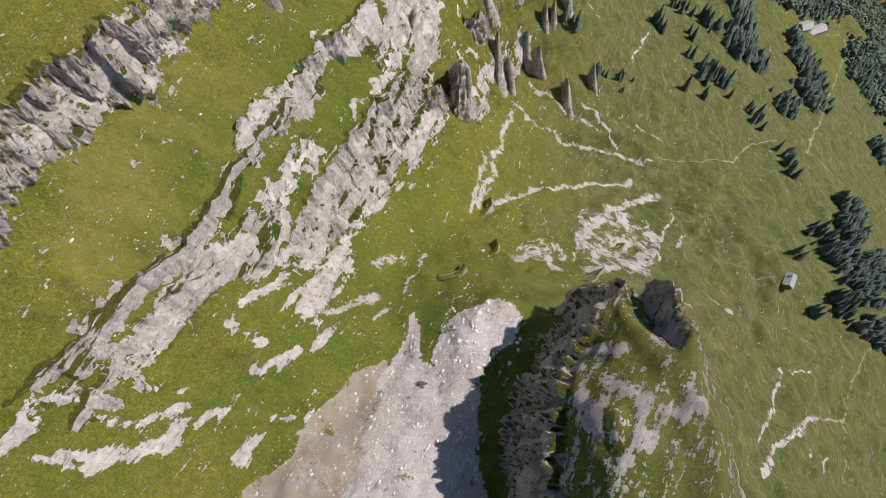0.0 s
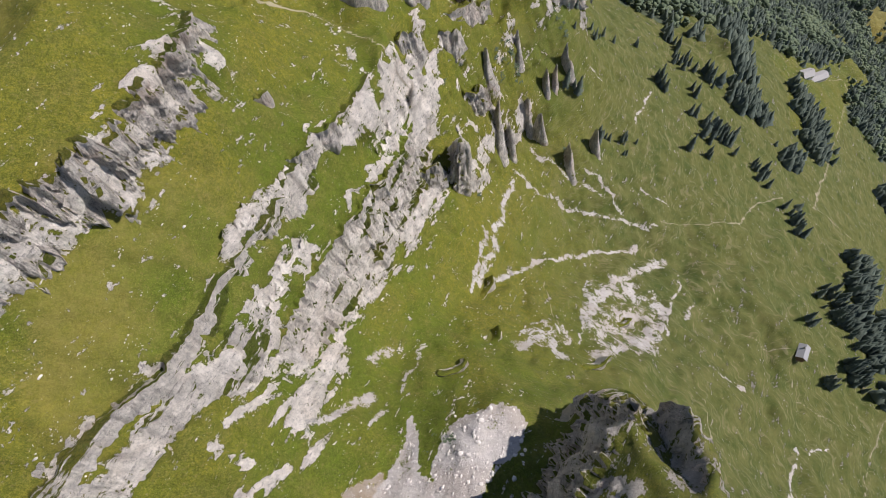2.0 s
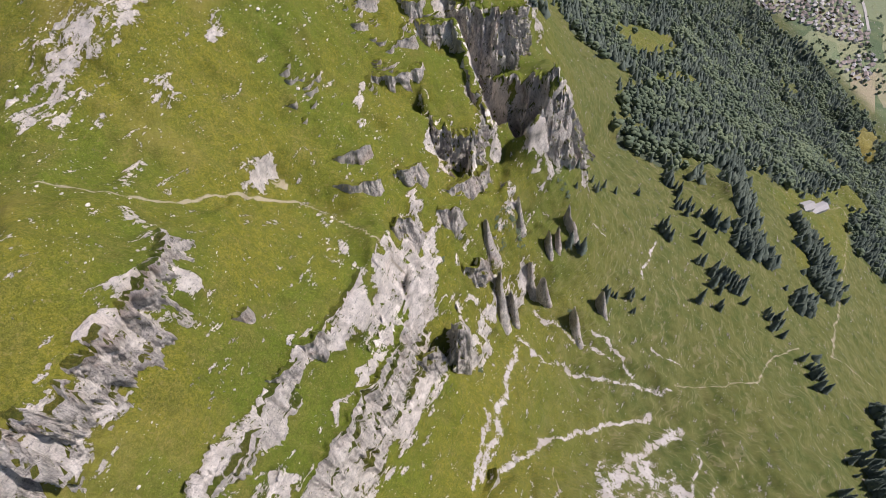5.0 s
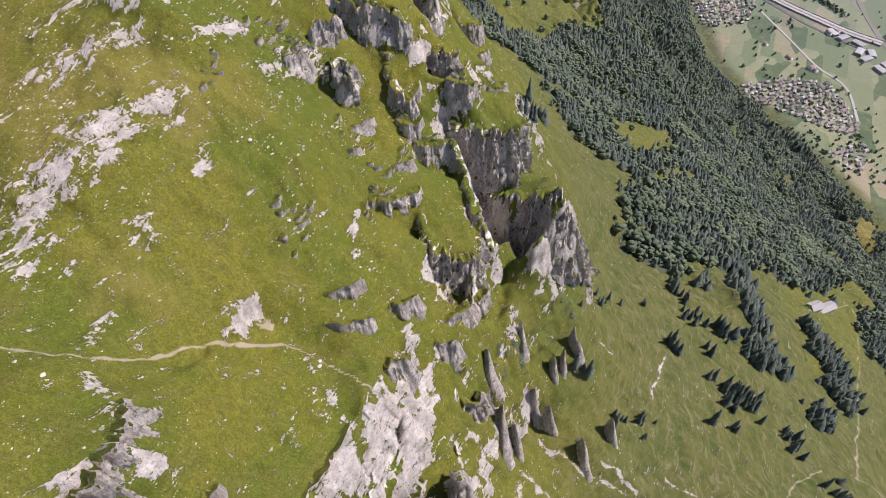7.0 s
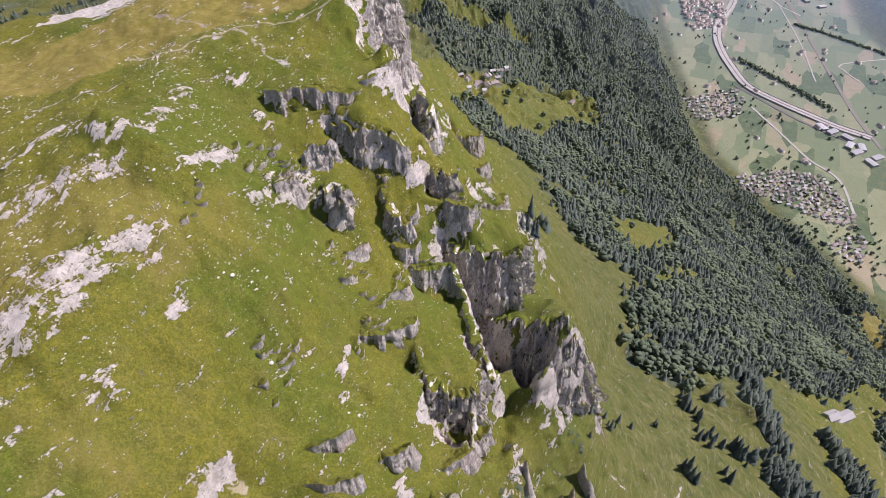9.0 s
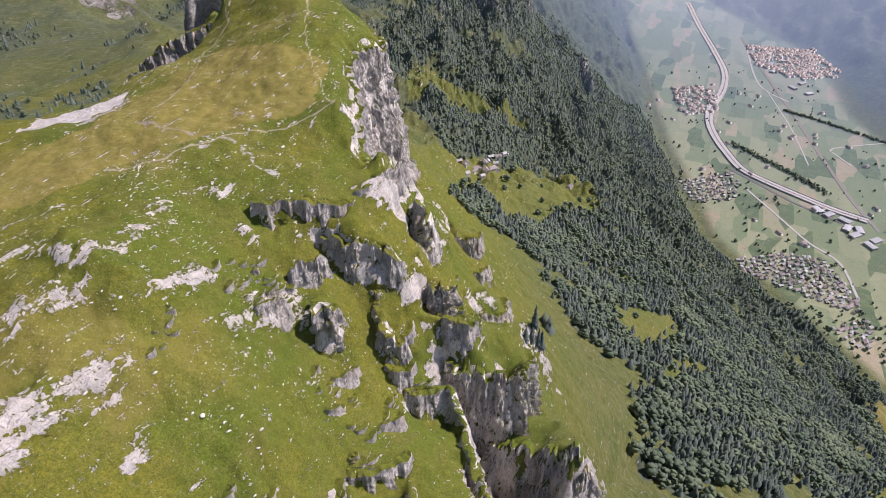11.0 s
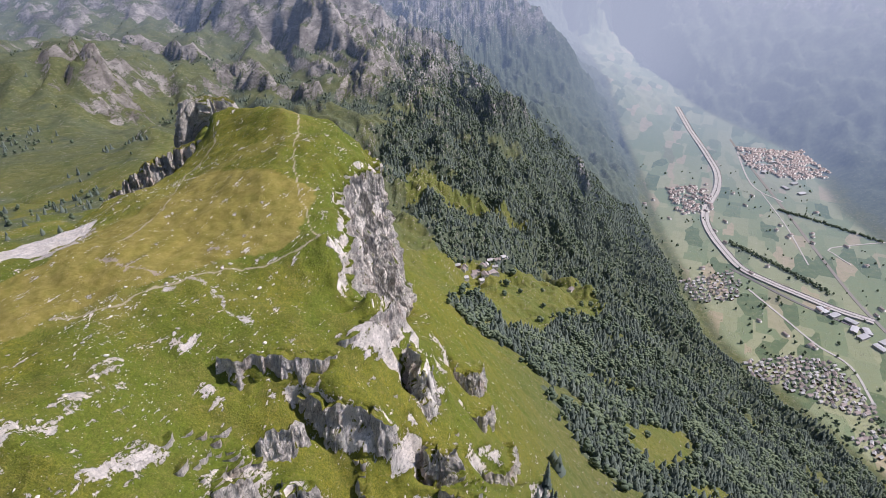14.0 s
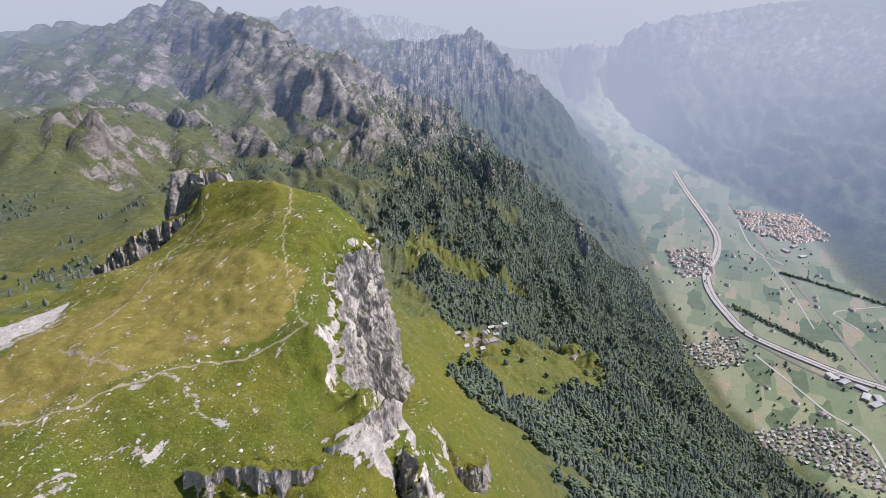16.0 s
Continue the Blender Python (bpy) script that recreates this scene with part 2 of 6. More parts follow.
    l.new(relief, both.inputs[3])
    l.new(w.bump(both.outputs[0], 0.9, 0.6), b.inputs["Normal"])
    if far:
        # painted haze: a bluish to whitish emission mixed over the far land's own colour
        haze_glow = n.new("ShaderNodeEmission")
        l.new(w.mix(w.ramp(haze_a, 0.25, 0.8), (0.25, 0.35, 0.52), (0.60, 0.67, 0.76)), haze_glow.inputs[0])
        haze_glow.inputs[1].default_value = 0.86
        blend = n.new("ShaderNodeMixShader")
        l.new(haze_a, blend.inputs[0])
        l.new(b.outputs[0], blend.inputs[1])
        l.new(haze_glow.outputs[0], blend.inputs[2])
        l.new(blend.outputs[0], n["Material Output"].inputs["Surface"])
    return m


def turf_material():
    m, n, l, b = material("crag_turf", 0.95, 0.12)
    w = Web(n, l)
    grass, mid, tuft = turf(w)
    rock, relief, beds = rock_colours(w)
    up = n.new("ShaderNodeSeparateXYZ")
    l.new(n["Where"].outputs["Normal"], up.inputs[0])
    bare = w.math("SUBTRACT", w.math("MULTIPLY", w.math("SUBTRACT", w.noise(0.3, 7, 0.72), 0.5), 1.4), up.outputs[2])
    l.new(w.mix(w.ramp(bare, -0.50, -0.40), grass, rock), b.inputs["Base Color"])
    l.new(w.bump(w.math("ADD", tuft, w.math("MULTIPLY", mid, 1.6)), 0.9, 0.6), b.inputs["Normal"])
    return m


TURF = turf_material()
GROUND, FAR_LAND, ROCK, SLAB = ground_material(), ground_material(True), rock_material("limestone", 0.38), rock_material("pale_limestone", 0.0)

# Bare rock, scree and trails: width, height of the rise, and the line in plan.
ROCK_LINES = (
    (5.7, 2.5, [(-57.4, 92), (-53.5, 103), (-49, 112.2), (-46.8, 123.3)]),
    (3.6, 2.5, [(-46.8, 123.3), (-41.6, 133.6), (-34.8, 142.7), (-31, 149.8), (-24.2, 160.7)]),
    (7.9, 1.2, [(-65.6, 53.7), (-59.2, 62.6), (-52, 68.8)]),
    (5.7, 1.5, [(-46.7, 71.8), (-42.6, 81.7), (-37.2, 97.3), (-34.1, 109.3), (-28, 126.1), (-20.8, 145.8)]),
    (8.2, 1.5, [(-43.9, 53.2), (-37.5, 72), (-36.3, 85.6), (-32.9, 97.3), (-26.7, 115.8), (-21.5, 132.4), (-13.4, 150.6), (-7.1, 172.8), (-4.8, 188.3)]),
    (11.7, 2, [(-19.2, 143.5), (-15.3, 158.5), (-11.3, 175.2)]),
    (10, 2, [(-14, 129.8), (-9.7, 144), (-5, 157.2)]),
    (2.5, 0.6, [(-58, 52.2), (-49.5, 59.9), (-45.2, 68.9)]),
    (3.1, 0.8, [(-56.8, 66.4), (-49.4, 77.1)]),
    (2.6, 0.5, [(-99.1, 8.6), (-96, 16), (-89.6, 21.1)]),
    (2.3, 0.4, [(-86.9, 6.2), (-73.9, 11.6), (-62.7, 22.2)]),
    (1.7, 0.3, [(-95.2, 6.2), (-82.8, 10.1), (-73, 12.3)]),
    (1.9, 0.3, [(-57.9, 9.1), (-51.4, 18.1), (-41.3, 21.5)]),
    (2.3, 0.3, [(-53.8, 32.6), (-43.2, 40.5), (-34.6, 48.1)]),
    (2.4, 0.3, [(-62.9, 44.3), (-51.9, 41.1)]),
    (2.7, 0.3, [(-84, 16.8), (-74, 17.9), (-70.1, 21.8)]),
    (1.7, 0.3, [(-70.8, 25.5), (-66.9, 28.8)]),
    (2.2, 0.3, [(-49.8, 50.6), (-41.8, 62.4)]),
    (1.5, 0.2, [(-80.9, 15.5), (-86.2, 17.8)]),
    (1.7, 0.8, [(-81.4, 165.8), (-85.4, 172.9), (-86.7, 183.1), (-85.4, 191.5)]),
    (1.8, 0.8, [(-80.8, 158.7), (-75.1, 154.7), (-70.9, 151.3), (-65.5, 142)]),
    (1.6, 1, [(-73.8, 130.3), (-69.6, 133.1), (-65.8, 138.4)]),
    (1.3, 0.6, [(-41.7, 188.8), (-36.5, 178.5), (-28.7, 168.7), (-24.3, 163.9), (-26, 156.9), (-31.4, 149.9), (-34.8, 140.7)]),
    (2.9, 1, [(-30.4, 245.4), (-30.5, 224.8)]),
    (4.7, 1.5, [(-12.8, 206.6), (-9.9, 197.3), (-13.7, 178.8), (-10.4, 176.2)]),
    (4.1, 1, [(-3, 205.2), (-5, 187.3)]),
    (2.4, 0.8, [(-21.9, 172.3), (-22.2, 165)]),
    (10.6, 2.5, [(-109.7, 185.2), (-108.2, 198.9)]),
    (10.9, 2.5, [(-107.8, 204.5), (-102, 213), (-97.6, 224.4)]),
    (7.7, 3, [(-92.1, 232.7), (-84.7, 245.4)]),
    (4.6, 1.5, [(-118, 247.9), (-106.2, 256.5)]),
    (3.9, 2, [(-84.9, 200.7), (-81.3, 205.9)]),
    (8, 2.5, [(-55.3, 284.8), (-49.4, 293.9)]),
    (3, 1, [(-61.4, 275.6), (-58, 275.1)]),
    (4.2, 1, [(-127.4, 231.8), (-133.2, 236)]),
    (3.9, 1.5, [(-68.6, 122.6), (-67.2, 125.8)]),
    (2, 1, [(-72.5, 118.5), (-68.8, 124.4)]),
    (2.7, 0.8, [(-75.1, 229.1), (-73, 234.1)]),
    (2.1, 0.6, [(-124.2, 242.8), (-119.3, 246.6)]),
    (6.5, 2.5, [(-101.2, 211.8), (-95.9, 218.6), (-99.3, 228.8)]),
    (5.7, 2.5, [(-93.3, 230.9), (-88.9, 239), (-81.6, 248.8)]),
    (4.8, 1.5, [(-119.2, 246), (-110.6, 249.2), (-106.2, 255.4)]),
    (5.5, 2, [(-104.8, 258.7), (-97, 262.9)]),
    (4.9, 2, [(-93.6, 271.2), (-90.2, 288.3)]),
    (4.5, 1.5, [(-77.3, 272), (-71.1, 284.2)]),
    (2.4, 1, [(-125, 263.4), (-116, 277.5), (-96.9, 271.5)]),
    (3.8, 1.5, [(-84.3, 202.1), (-82.9, 207)]),
    (6.6, 2, [(-54.4, 284.4), (-49.1, 292.3)]),
    (2.6, 1, [(-61.5, 277.1), (-57.9, 274)]),
    (3.4, 1.2, [(-74, 317.9), (-68.3, 318.6)]),
    (2.5, 1, [(-88, 301.6), (-87.6, 306.4)]),
    (2.9, 1, [(-64.8, 308.1), (-60.3, 302.7)]),
    (4.6, 1, [(-20.5, 349.7), (-15.3, 347.6), (-20, 335.6)]),
    (5.7, 1, [(-23.4, 395), (-20.9, 385.5), (-15.3, 350.3)]),
    (3.3, 1.5, [(-35.5, 389.5), (-24.8, 365.2), (-15.2, 354.5)]),
    (6.9, 1, [(-23.7, 387.1), (-18.2, 388.8), (-14.9, 349.7)]),
    (5, 1, [(-25.4, 328.7), (-18.6, 336.8)]),
)
ROCK_LINES += (  # tower top
    (4, 0.7, [(30.9, 20.2), (32.6, 12.0)]),
    (5, 0.7, [(40.1, 22.8), (43.7, 18.3)]),
    (4, 0.7, [(46.8, 15.9), (53.6, 18.8)]),
    (3.5, 0.7, [(38.3, 7.3), (42.4, 11.9)]),
    (2.5, 0.6, [(30.8, 30.0), (34.1, 30.6)]),
    (3, 0.7, [(37.8, 36.5), (42.6, 33.2)]),
)
SCREE_LINES = (
    (5, 0, [(-40.6, 52.8), (-34, 57.5), (-26.5, 63)]),
    (4.1, 0, [(-24.2, 78.1), (-20.7, 83)]),
    (1.5, 0, [(-16.2, 67.1), (-8.5, 87.1)]),
    (1.7, 0, [(-22.9, 55.2), (-19.7, 61.2)]),
    (12.1, 0, [(63.7, 115.6), (84.1, 137.6), (118.3, 156.9)]),
    (3.4, 0, [(54, 93.9), (65.2, 120.6), (77, 134.1)]),
    (2.8, 0, [(103.6, 109.4), (113.3, 129.8), (125.4, 146.4)]),
    (6, 0, [(26.5, 88.4), (40, 96.8), (44.6, 84.7)]),
    (8.6, 0, [(59, 86.4), (78.2, 95.8)]),
    (3.8, 0, [(118.6, 119.6), (125.7, 127.7)]),
    (2.4, 0, [(90.5, 122.5), (102.5, 112.3)]),
    (4.9, 0, [(59.1, 180.6), (77.3, 179.6), (97.2, 176.9), (114.4, 176.5)]),
    (2.7, 0, [(33.2, 189), (46.9, 180.4), (59.1, 180.6)]),
    (2.9, 0, [(24.4, 125.5), (41.4, 140.5), (74.2, 153.9), (103.4, 162.8)]),
    (3.3, 0, [(75.4, 200.3), (91.3, 191.3), (95.8, 180.7)]),
    (2.1, 0, [(109.6, 198.7), (125.8, 192.2)]),
    (4.3, 0, [(14.8, 121.4), (20.5, 139.6), (27.2, 162.5), (32.8, 183)]),
    (2.6, 0, [(9.5, 115.9), (15, 134.7), (16.7, 147.8)]),
    (2.5, 0, [(44.7, 204.4), (63.6, 195.9), (84.2, 189.6)]),
    (2.2, 0, [(109, 237.3), (126.5, 271.5)]),
    (2.1, 0, [(80.2, 255.5), (86.3, 255)]),
    (6.5, 0, [(125.7, 6.4), (148.5, 22.5), (181.2, 35.8)]),
    (3.7, 0, [(129.9, 20.6), (154, 40.7), (164.4, 57.9)]),
    (1.9, 0, [(161.9, 13.5), (170.5, 21)]),
    (2.3, 0, [(173, 8.8), (179.7, 16.3)]),
    (3, 0, [(122.6, 92.7), (129.9, 87.9), (141.4, 83.9)]),
    (2, 0, [(169.7, 55.6), (187.1, 60)]),
    (1.5, 0, [(-111.7, 351.2), (-97.2, 345.8), (-87.6, 342.3), (-78, 341.9)]),
    (1.7, 0, [(-78, 341.9), (-70.7, 338.7), (-61.9, 330.5), (-55, 326.6)]),
    (2.3, 0, [(-99.1, 343.2), (-98.4, 349.9)]),
    (1.7, 0, [(-77, 356.8), (-74.4, 357.1)]),
    (6.5, 0, [(-135.2, 358), (-129.8, 366.4), (-128.8, 381.8)]),
    (1.6, 0, [(-105.5, 451.5), (-101.4, 450.8)]),
    (1.5, 0, [(-90.3, 436.7), (-86, 437)]),
    (1.8, 0, [(-84.3, 336.3), (-82.9, 338.4)]),
)
PATH_LINES = (
    (1.8, 0, [(181.2, 35.8), (203.2, 35.7), (219.3, 57.5), (251.5, 86.6)]),
    (1.4, 0, [(192, 6.4), (201.9, 35.7)]),
    (1, 0, [(110.7, 75.2), (109.8, 58.2), (63.4, 27.9), (54.2, 15.2)]),
    (1, 0, [(135.2, 166.8), (143.2, 134.1), (151.3, 114.2), (165.1, 107.5), (179.8, 107.5)]),
    (1, 0, [(173.6, 103.1), (173.9, 82.7), (196.7, 73.1), (217.7, 60.3)]),
    (1.6, 0, [(149, 183.8), (174.7, 189.9), (195.7, 211.6), (225.2, 225)]),
    (3.7, 0, [(326.7, 404.3), (423.4, 461.2), (426.8, 443.7), (345.1, 341.6), (313.2, 298), (254.5, 226.7)]),
    (1.9, 0, [(254.5, 226.7), (296.9, 214.7)]),
    (1.1, 0, [(118.7, 179.9), (149, 183.8)]),
    (0.8, 0, [(45.7, 129.8), (45.4, 105.2), (52.4, 93.3)]),
    (0.8, 0, [(-100.8, 161.1), (-90.7, 162.5), (-81.9, 163.5), (-72.4, 172.4), (-58.7, 183.1), (-48.3, 190), (-41.7, 188.8), (-36.2, 185.6), (-24.9, 178.3), (-15.3, 178.3)]),
    (2, 0, [(-58.7, 183.1), (-49.1, 189.6)]),
    (0.8, 0, [(-408.2, 1317.3), (-106.7, 454.8), (-112.3, 430), (-104.8, 383.9), (-110.6, 361.9)]),
    (0.8, 0, [(-69.2, 464.4), (-63.3, 440.5), (-60.3, 412.7), (-53, 389.3), (-47, 374), (-42, 361)]),
    (0.8, 0, [(-42, 361), (-48, 356.5), (-59.6, 350.4), (-75.9, 344.7), (-84.3, 338.2), (-96.1, 327.4), (-112.1, 321.3)]),
)
PATCHES = {
    "west_scar": [(-158, 352), (-149, 352), (-137, 361), (-132, 380), (-134, 392), (-142, 392), (-150, 386), (-157, 366)],
    "basin_scree": [(70.4, 134.9), (89.8, 137.9), (104.5, 136.3), (109.5, 122.8), (101.1, 109.8), (96.8, 95.8), (82.3, 93.1), (64.2, 93.1), (57.5, 107.0), (62.4, 120.0)],
    "basin_spot": [(28.4, 98.3), (37.5, 105.0), (48.6, 102.3), (51.7, 91.6), (41.6, 89.0)],
    "scree_fan": [(-10.9, 58.9), (-6.9, 35.4), (-0.3, 54.6), (10.7, 59.2), (20.3, 61.1), (25.3, 52.3), (10, 35.1), (8, 23.3), (11, 0), (9, -35), (-42, -35), (-31, 0), (-25.5, 23.4), (-18.2, 39.5)],
    "brown_scree": [(-18.4, 41.5), (-26.7, 37.3), (-38.5, 23.2), (-48, 6.3), (-57, 0), (-66, -35), (-36, -35), (-27, 0), (-22, 21.8)],
    "dry_plateau": [(-130.6, 350.8), (-125.7, 381.5), (-99.9, 423), (-70.2, 401.8), (-49, 393.6), (-47, 379), (-53.1, 358), (-74.7, 350.5), (-85.7, 341.4), (-99.5, 334.1), (-113.2, 323.1), (-122, 304), (-150, 292), (-185, 296)],
    "bare_spot": [(-56.8, 193.7), (-54.3, 197), (-51.4, 196.5), (-52.4, 193.7), (-56, 192.4)],
    "hamlet_field": [(-31.1, 931.3), (44.4, 1018.5), (109.2, 1033.6), (262.3, 1206.6), (264.4, 1011.9), (246.7, 967.4), (174.7, 892.1), (116.5, 823.1), (80.3, 764.5), (51.8, 846.4), (14.5, 812.9), (-13.1, 821.1)],
    "glade_field": [(180, 643.6), (269.8, 723.3), (288.1, 703.6), (251.9, 629.7), (191.3, 571.9), (165.5, 578.9)],
    "lower_glade": [(192, 538.2), (250, 596.4), (300.7, 619.6), (263.3, 573.3), (193.8, 510.6)],
    "strip_glade": [(185.1, 781.9), (248.3, 790.5), (241.1, 778.3), (178.5, 768.9)],
    "tan_field": [(702.6, 831), (788.1, 848.8), (706.6, 737.6), (689.5, 749.2)],
    "farm_field": [(290.8, 412.9), (401.6, 482.3), (611.4, 623.7), (340.1, 335.9), (273.6, 314.5), (296.1, 380.8)],
    "north_strip": [(-74.7, 1333.7), (-13.6, 1383), (21.7, 1354.3), (189.1, 1353.1), (175.7, 1334), (77.9, 1299.3), (-58.4, 1138.9)],
    "mountain_glade": [(107.6, 1633.4), (216, 1702.9), (211, 1654.8), (119.9, 1603.2)],
}
TREE_LINE = [(11.7, 835.2), (46.9, 690.4), (87.5, 656.2), (113.3, 557), (125.5, 489.9), (164, 510.1), (163.8, 451.1), (136.8, 392.8), (142, 355.9), (165.2, 353.1), (228, 411.5), (314.2, 460.5), (301.2, 396.2), (312.2, 362.6), (351.7, 366.4)]

# Crags: foot from left to right in plan, height, depth.
CRAGS = (
    *((-33.3, 273.8, -24.9, 280.0, 12.5, 7.8), (-34.7, 263.6, -30.0, 266.0, 10.9, 3.7), (-18.2, 265.8, -10.7, 269.2, 13.2, 5.5), (-38.0, 195.4, -23.1, 197.6, 15.4, 14.2), (-16.3, 206.3, -6.6, 212.5, 21.9, 8.3), (-15.8, 181.7, -8.2, 187.2, 37.2, 11.1), (-3.1, 201.5, 6.4, 204.2, 28.1, 8.4), (2.5, 158.5, 11.0, 161.4, 36, 9.0, True), (14.7, 209.5, 22.9, 215.7, 18.7, 5.6), (20.7, 196.1, 29.7, 201.3, 46, 13.8),),
    *((28.4, 194.3, 38.1, 200.7, 37.1, 11.1), (38.2, 214.4, 46.5, 217.9, 46, 13.8), (45.4, 210.5, 55.0, 211.2, 39.0, 11.7), (8.4, 188.8, 19.9, 196.4, 28.3, 8.5), (53.7, 234.2, 59.0, 235.5, 29.1, 8.7), (48.4, 230.7, 55.1, 231.5, 23.2, 7.0), (60.0, 240.6, 67.6, 244.4, 36.3, 10.9), (32.7, 231.8, 36.4, 235.5, 20.8, 6.2), (-1.0, 212.1, 13.5, 221.1, 23.0, 8.5), (60.3, 198.5, 69.9, 200.2, 25.6, 7.7),),
    *((77.2, 209.9, 84.8, 213.0, 26.7, 8.0), (-9.2, 148.5, -0.0, 154.6, 29.6, 8.9), (-23.7, 330.8, -11.7, 348.3, 14.3, 11.1), (-27.9, 324.7, -22.1, 329.9, 5.2, 5.3), (-56.1, 278.4, -46.8, 284.8, 19.7, 7.9), (-46.4, 295.7, -36.7, 302.2, 12.8, 9.8), (13.5, 108.9, 22.0, 121.0, 6.0, 5.0), (50.5, 76.9, 62.5, 81.1, 6.0, 5.0), (76.4, 107.4, 86.2, 110.6, 4.0, 4.0), (-1.2, 70.8, 7.4, 75.3, 5.0, 5.0),),
    *((18.0, 84.7, 22.2, 93.9, 4.0, 4.0), (-37.2, 205.5, -25.9, 211.3, 9.3, 10.6), (-41.7, 133.3, -33.8, 138.7, 10.9, 7.2), (-47.1, 122.6, -39.8, 128.1, 7.8, 6.2), (-53.5, 135.1, -50.2, 139.2, 5.4, 3.5), (-167.0, 552.0, -130.0, 556.0, 30.0, 26.0, True),),
)
# Groups of trees: place, number, spread.
GROVES = (
    *((58, 258, 3, 4), (68, 265, 2, 4), (88, 289, 4, 5), (100, 298, 3, 4), (61, 255, 2, 3), (122, 306, 2, 2), (155, 335, 4, 5), (159, 327, 3, 4), (181, 350, 4, 5), (156, 310, 4, 5), (166, 309, 3, 4), (180, 305, 5, 4), (163, 289, 2, 2), (135, 280, 3, 3), (241, 402, 21, 10), (224, 360, 21, 10), (217, 336, 12, 8), (222, 324, 9, 8), (207, 302, 15, 8), (223, 302, 15, 8)),
    *((306, 357, 21, 12), (306, 334, 24, 12), (296, 306, 21, 10), (250, 268, 12, 8), (207, 238, 9, 5), (433, 417, 2, 2), (455, 405, 5, 4), (101, 228, 3, 3), (101, 218, 2, 2), (109, 226, 1, 1), (89, 223, 2, 2), (163, 234, 2, 2), (148, 237, 1, 1), (68, 237, 4, 3), (64, 240, 3, 3), (66, 423, 2, 3), (37, 332, 2, 2), (43, 338, 2, 2), (24, 225, 3, 3), (28, 227, 4, 3)),
    *((32, 225, 3, 3), (35, 225, 2, 2), (26, 217, 3, 3), (64, 207, 2, 2), (83, 220, 2, 2), (-1, 192, 1, 1), (15, 166, 1, 1), (171, 259, 13, 9), (180, 257, 10, 8), (237, 142, 18, 9), (263, 161, 18, 8), (230, 104, 13, 6), (255, 124, 21, 9), (206, 93, 4, 4), (203, 130, 3, 3), (280, 182, 18, 9), (288, 140, 18, 10), (252, 88, 12, 8), (400, 290, 18, 12), (227, 202, 10, 8)),
)
SETTLEMENTS = {
    "lower_village": [(692, 1307), (818, 1331), (899, 1312), (902, 1164), (876, 1110), (819, 1142), (735, 1211), (681, 1251)],
    "edge_village": [(786, 1062), (890, 1095), (828, 994), (787, 1024)],
    "mid_village": [(664, 1667), (834, 1735), (840, 1671), (788, 1581), (676, 1564)],
    "bend_village": [(848, 2360), (1028, 2395), (946, 2156), (812, 2118)],
    "town": [(1283, 2780), (1560, 2760), (1560, 2500), (1355, 2440), (1243, 2588)],
    "works": [(981, 1545), (1041, 1493), (1070, 1385), (1042, 1340), (1005, 1480)],
    "hamlet": [(16, 948), (62, 1019), (109, 1071), (77, 977), (29, 945)],
    "hamlet_low": [(185, 1168), (250, 1154), (230, 1083), (179, 1104)],
}
LANES = {
    "motorway": [(1098, 1482), (1035, 1535), (974, 1607), (919, 1677), (875, 1754), (869, 1873), (873, 1969), (891, 2074), (933, 2181), (1033, 2349), (1093, 2498), (1117, 2663), (1140, 2930), (1165, 3250)],
    "railway": [(1065, 1431), (952, 1566), (879, 1691), (843, 1753)],
    "rail_line": [(1292, 2885), (1225, 2297), (1160, 1890), (1113, 1593), (1102, 1435)],
    "country_road": [(845, 1644), (874, 1505), (898, 1384), (932, 1299), (904, 1166)],
    "field_lane": [(1196, 2350), (1150, 2053), (1086, 1780)],
    "farm_lane": [(1411, 1937), (1214, 1892), (1202, 1854), (1214, 1783)],
    "side_road": [(1286, 2807), (1189, 2406), (1232, 2245)],
    "hedge": [(908, 1921), (967, 1811), (1011, 1727), (1059, 1620)],
    "hedge_three": [(1186, 2169), (1265, 2093), (1400, 1936)],
}
HUT_AT = (181.0, 106.0)
FARM_A_AT = (338.0, 412.0)
FARM_B_AT = (357.0, 420.0)
# Rock bands of the far mountain: width and line in plan.
FAR_BANDS = (
    (32, [(-968, 1953), (-822, 1845), (-723, 1855), (-647, 1806), (-532, 1801), (-479, 1766)]),
    (22, [(-519, 1672), (-426, 1672), (-295, 1621)]),
    (49, [(-511, 2183), (-433, 2135), (-366, 2042), (-289, 1951), (-241, 1935)]),
    (41, [(-640, 2139), (-614, 2240), (-525, 2167)]),
    (58, [(-222, 1908), (-177, 1845), (-197, 1702)]),
    (39, [(238, 2280), (223, 1848)]),
    (16, [(94, 1969), (126, 1716), (155, 1701)]),
    (19, [(420, 1963), (434, 1895)]),
    (20, [(-328, 1809), (-249, 1769), (-177, 1701)]),
    (133, [(-1233, 2647), (-1077, 2748), (-829, 2464)]),
    (75, [(-1448, 2298), (-1408, 2423), (-1284, 2411)]),
    (36, [(-1271, 2174), (-1180, 2134), (-1163, 2200)]),
    (45, [(-1185, 2284), (-1071, 2089)]),
    (36, [(-1031, 2313), (-958, 2218)]),
    (22, [(-923, 2305), (-803, 2288)]),
    (20, [(-722, 1447), (-634, 1337)]),
    (23, [(-757, 1356), (-730, 1385)]),
    (13, [(-573, 1251), (-546, 1210)]),
)

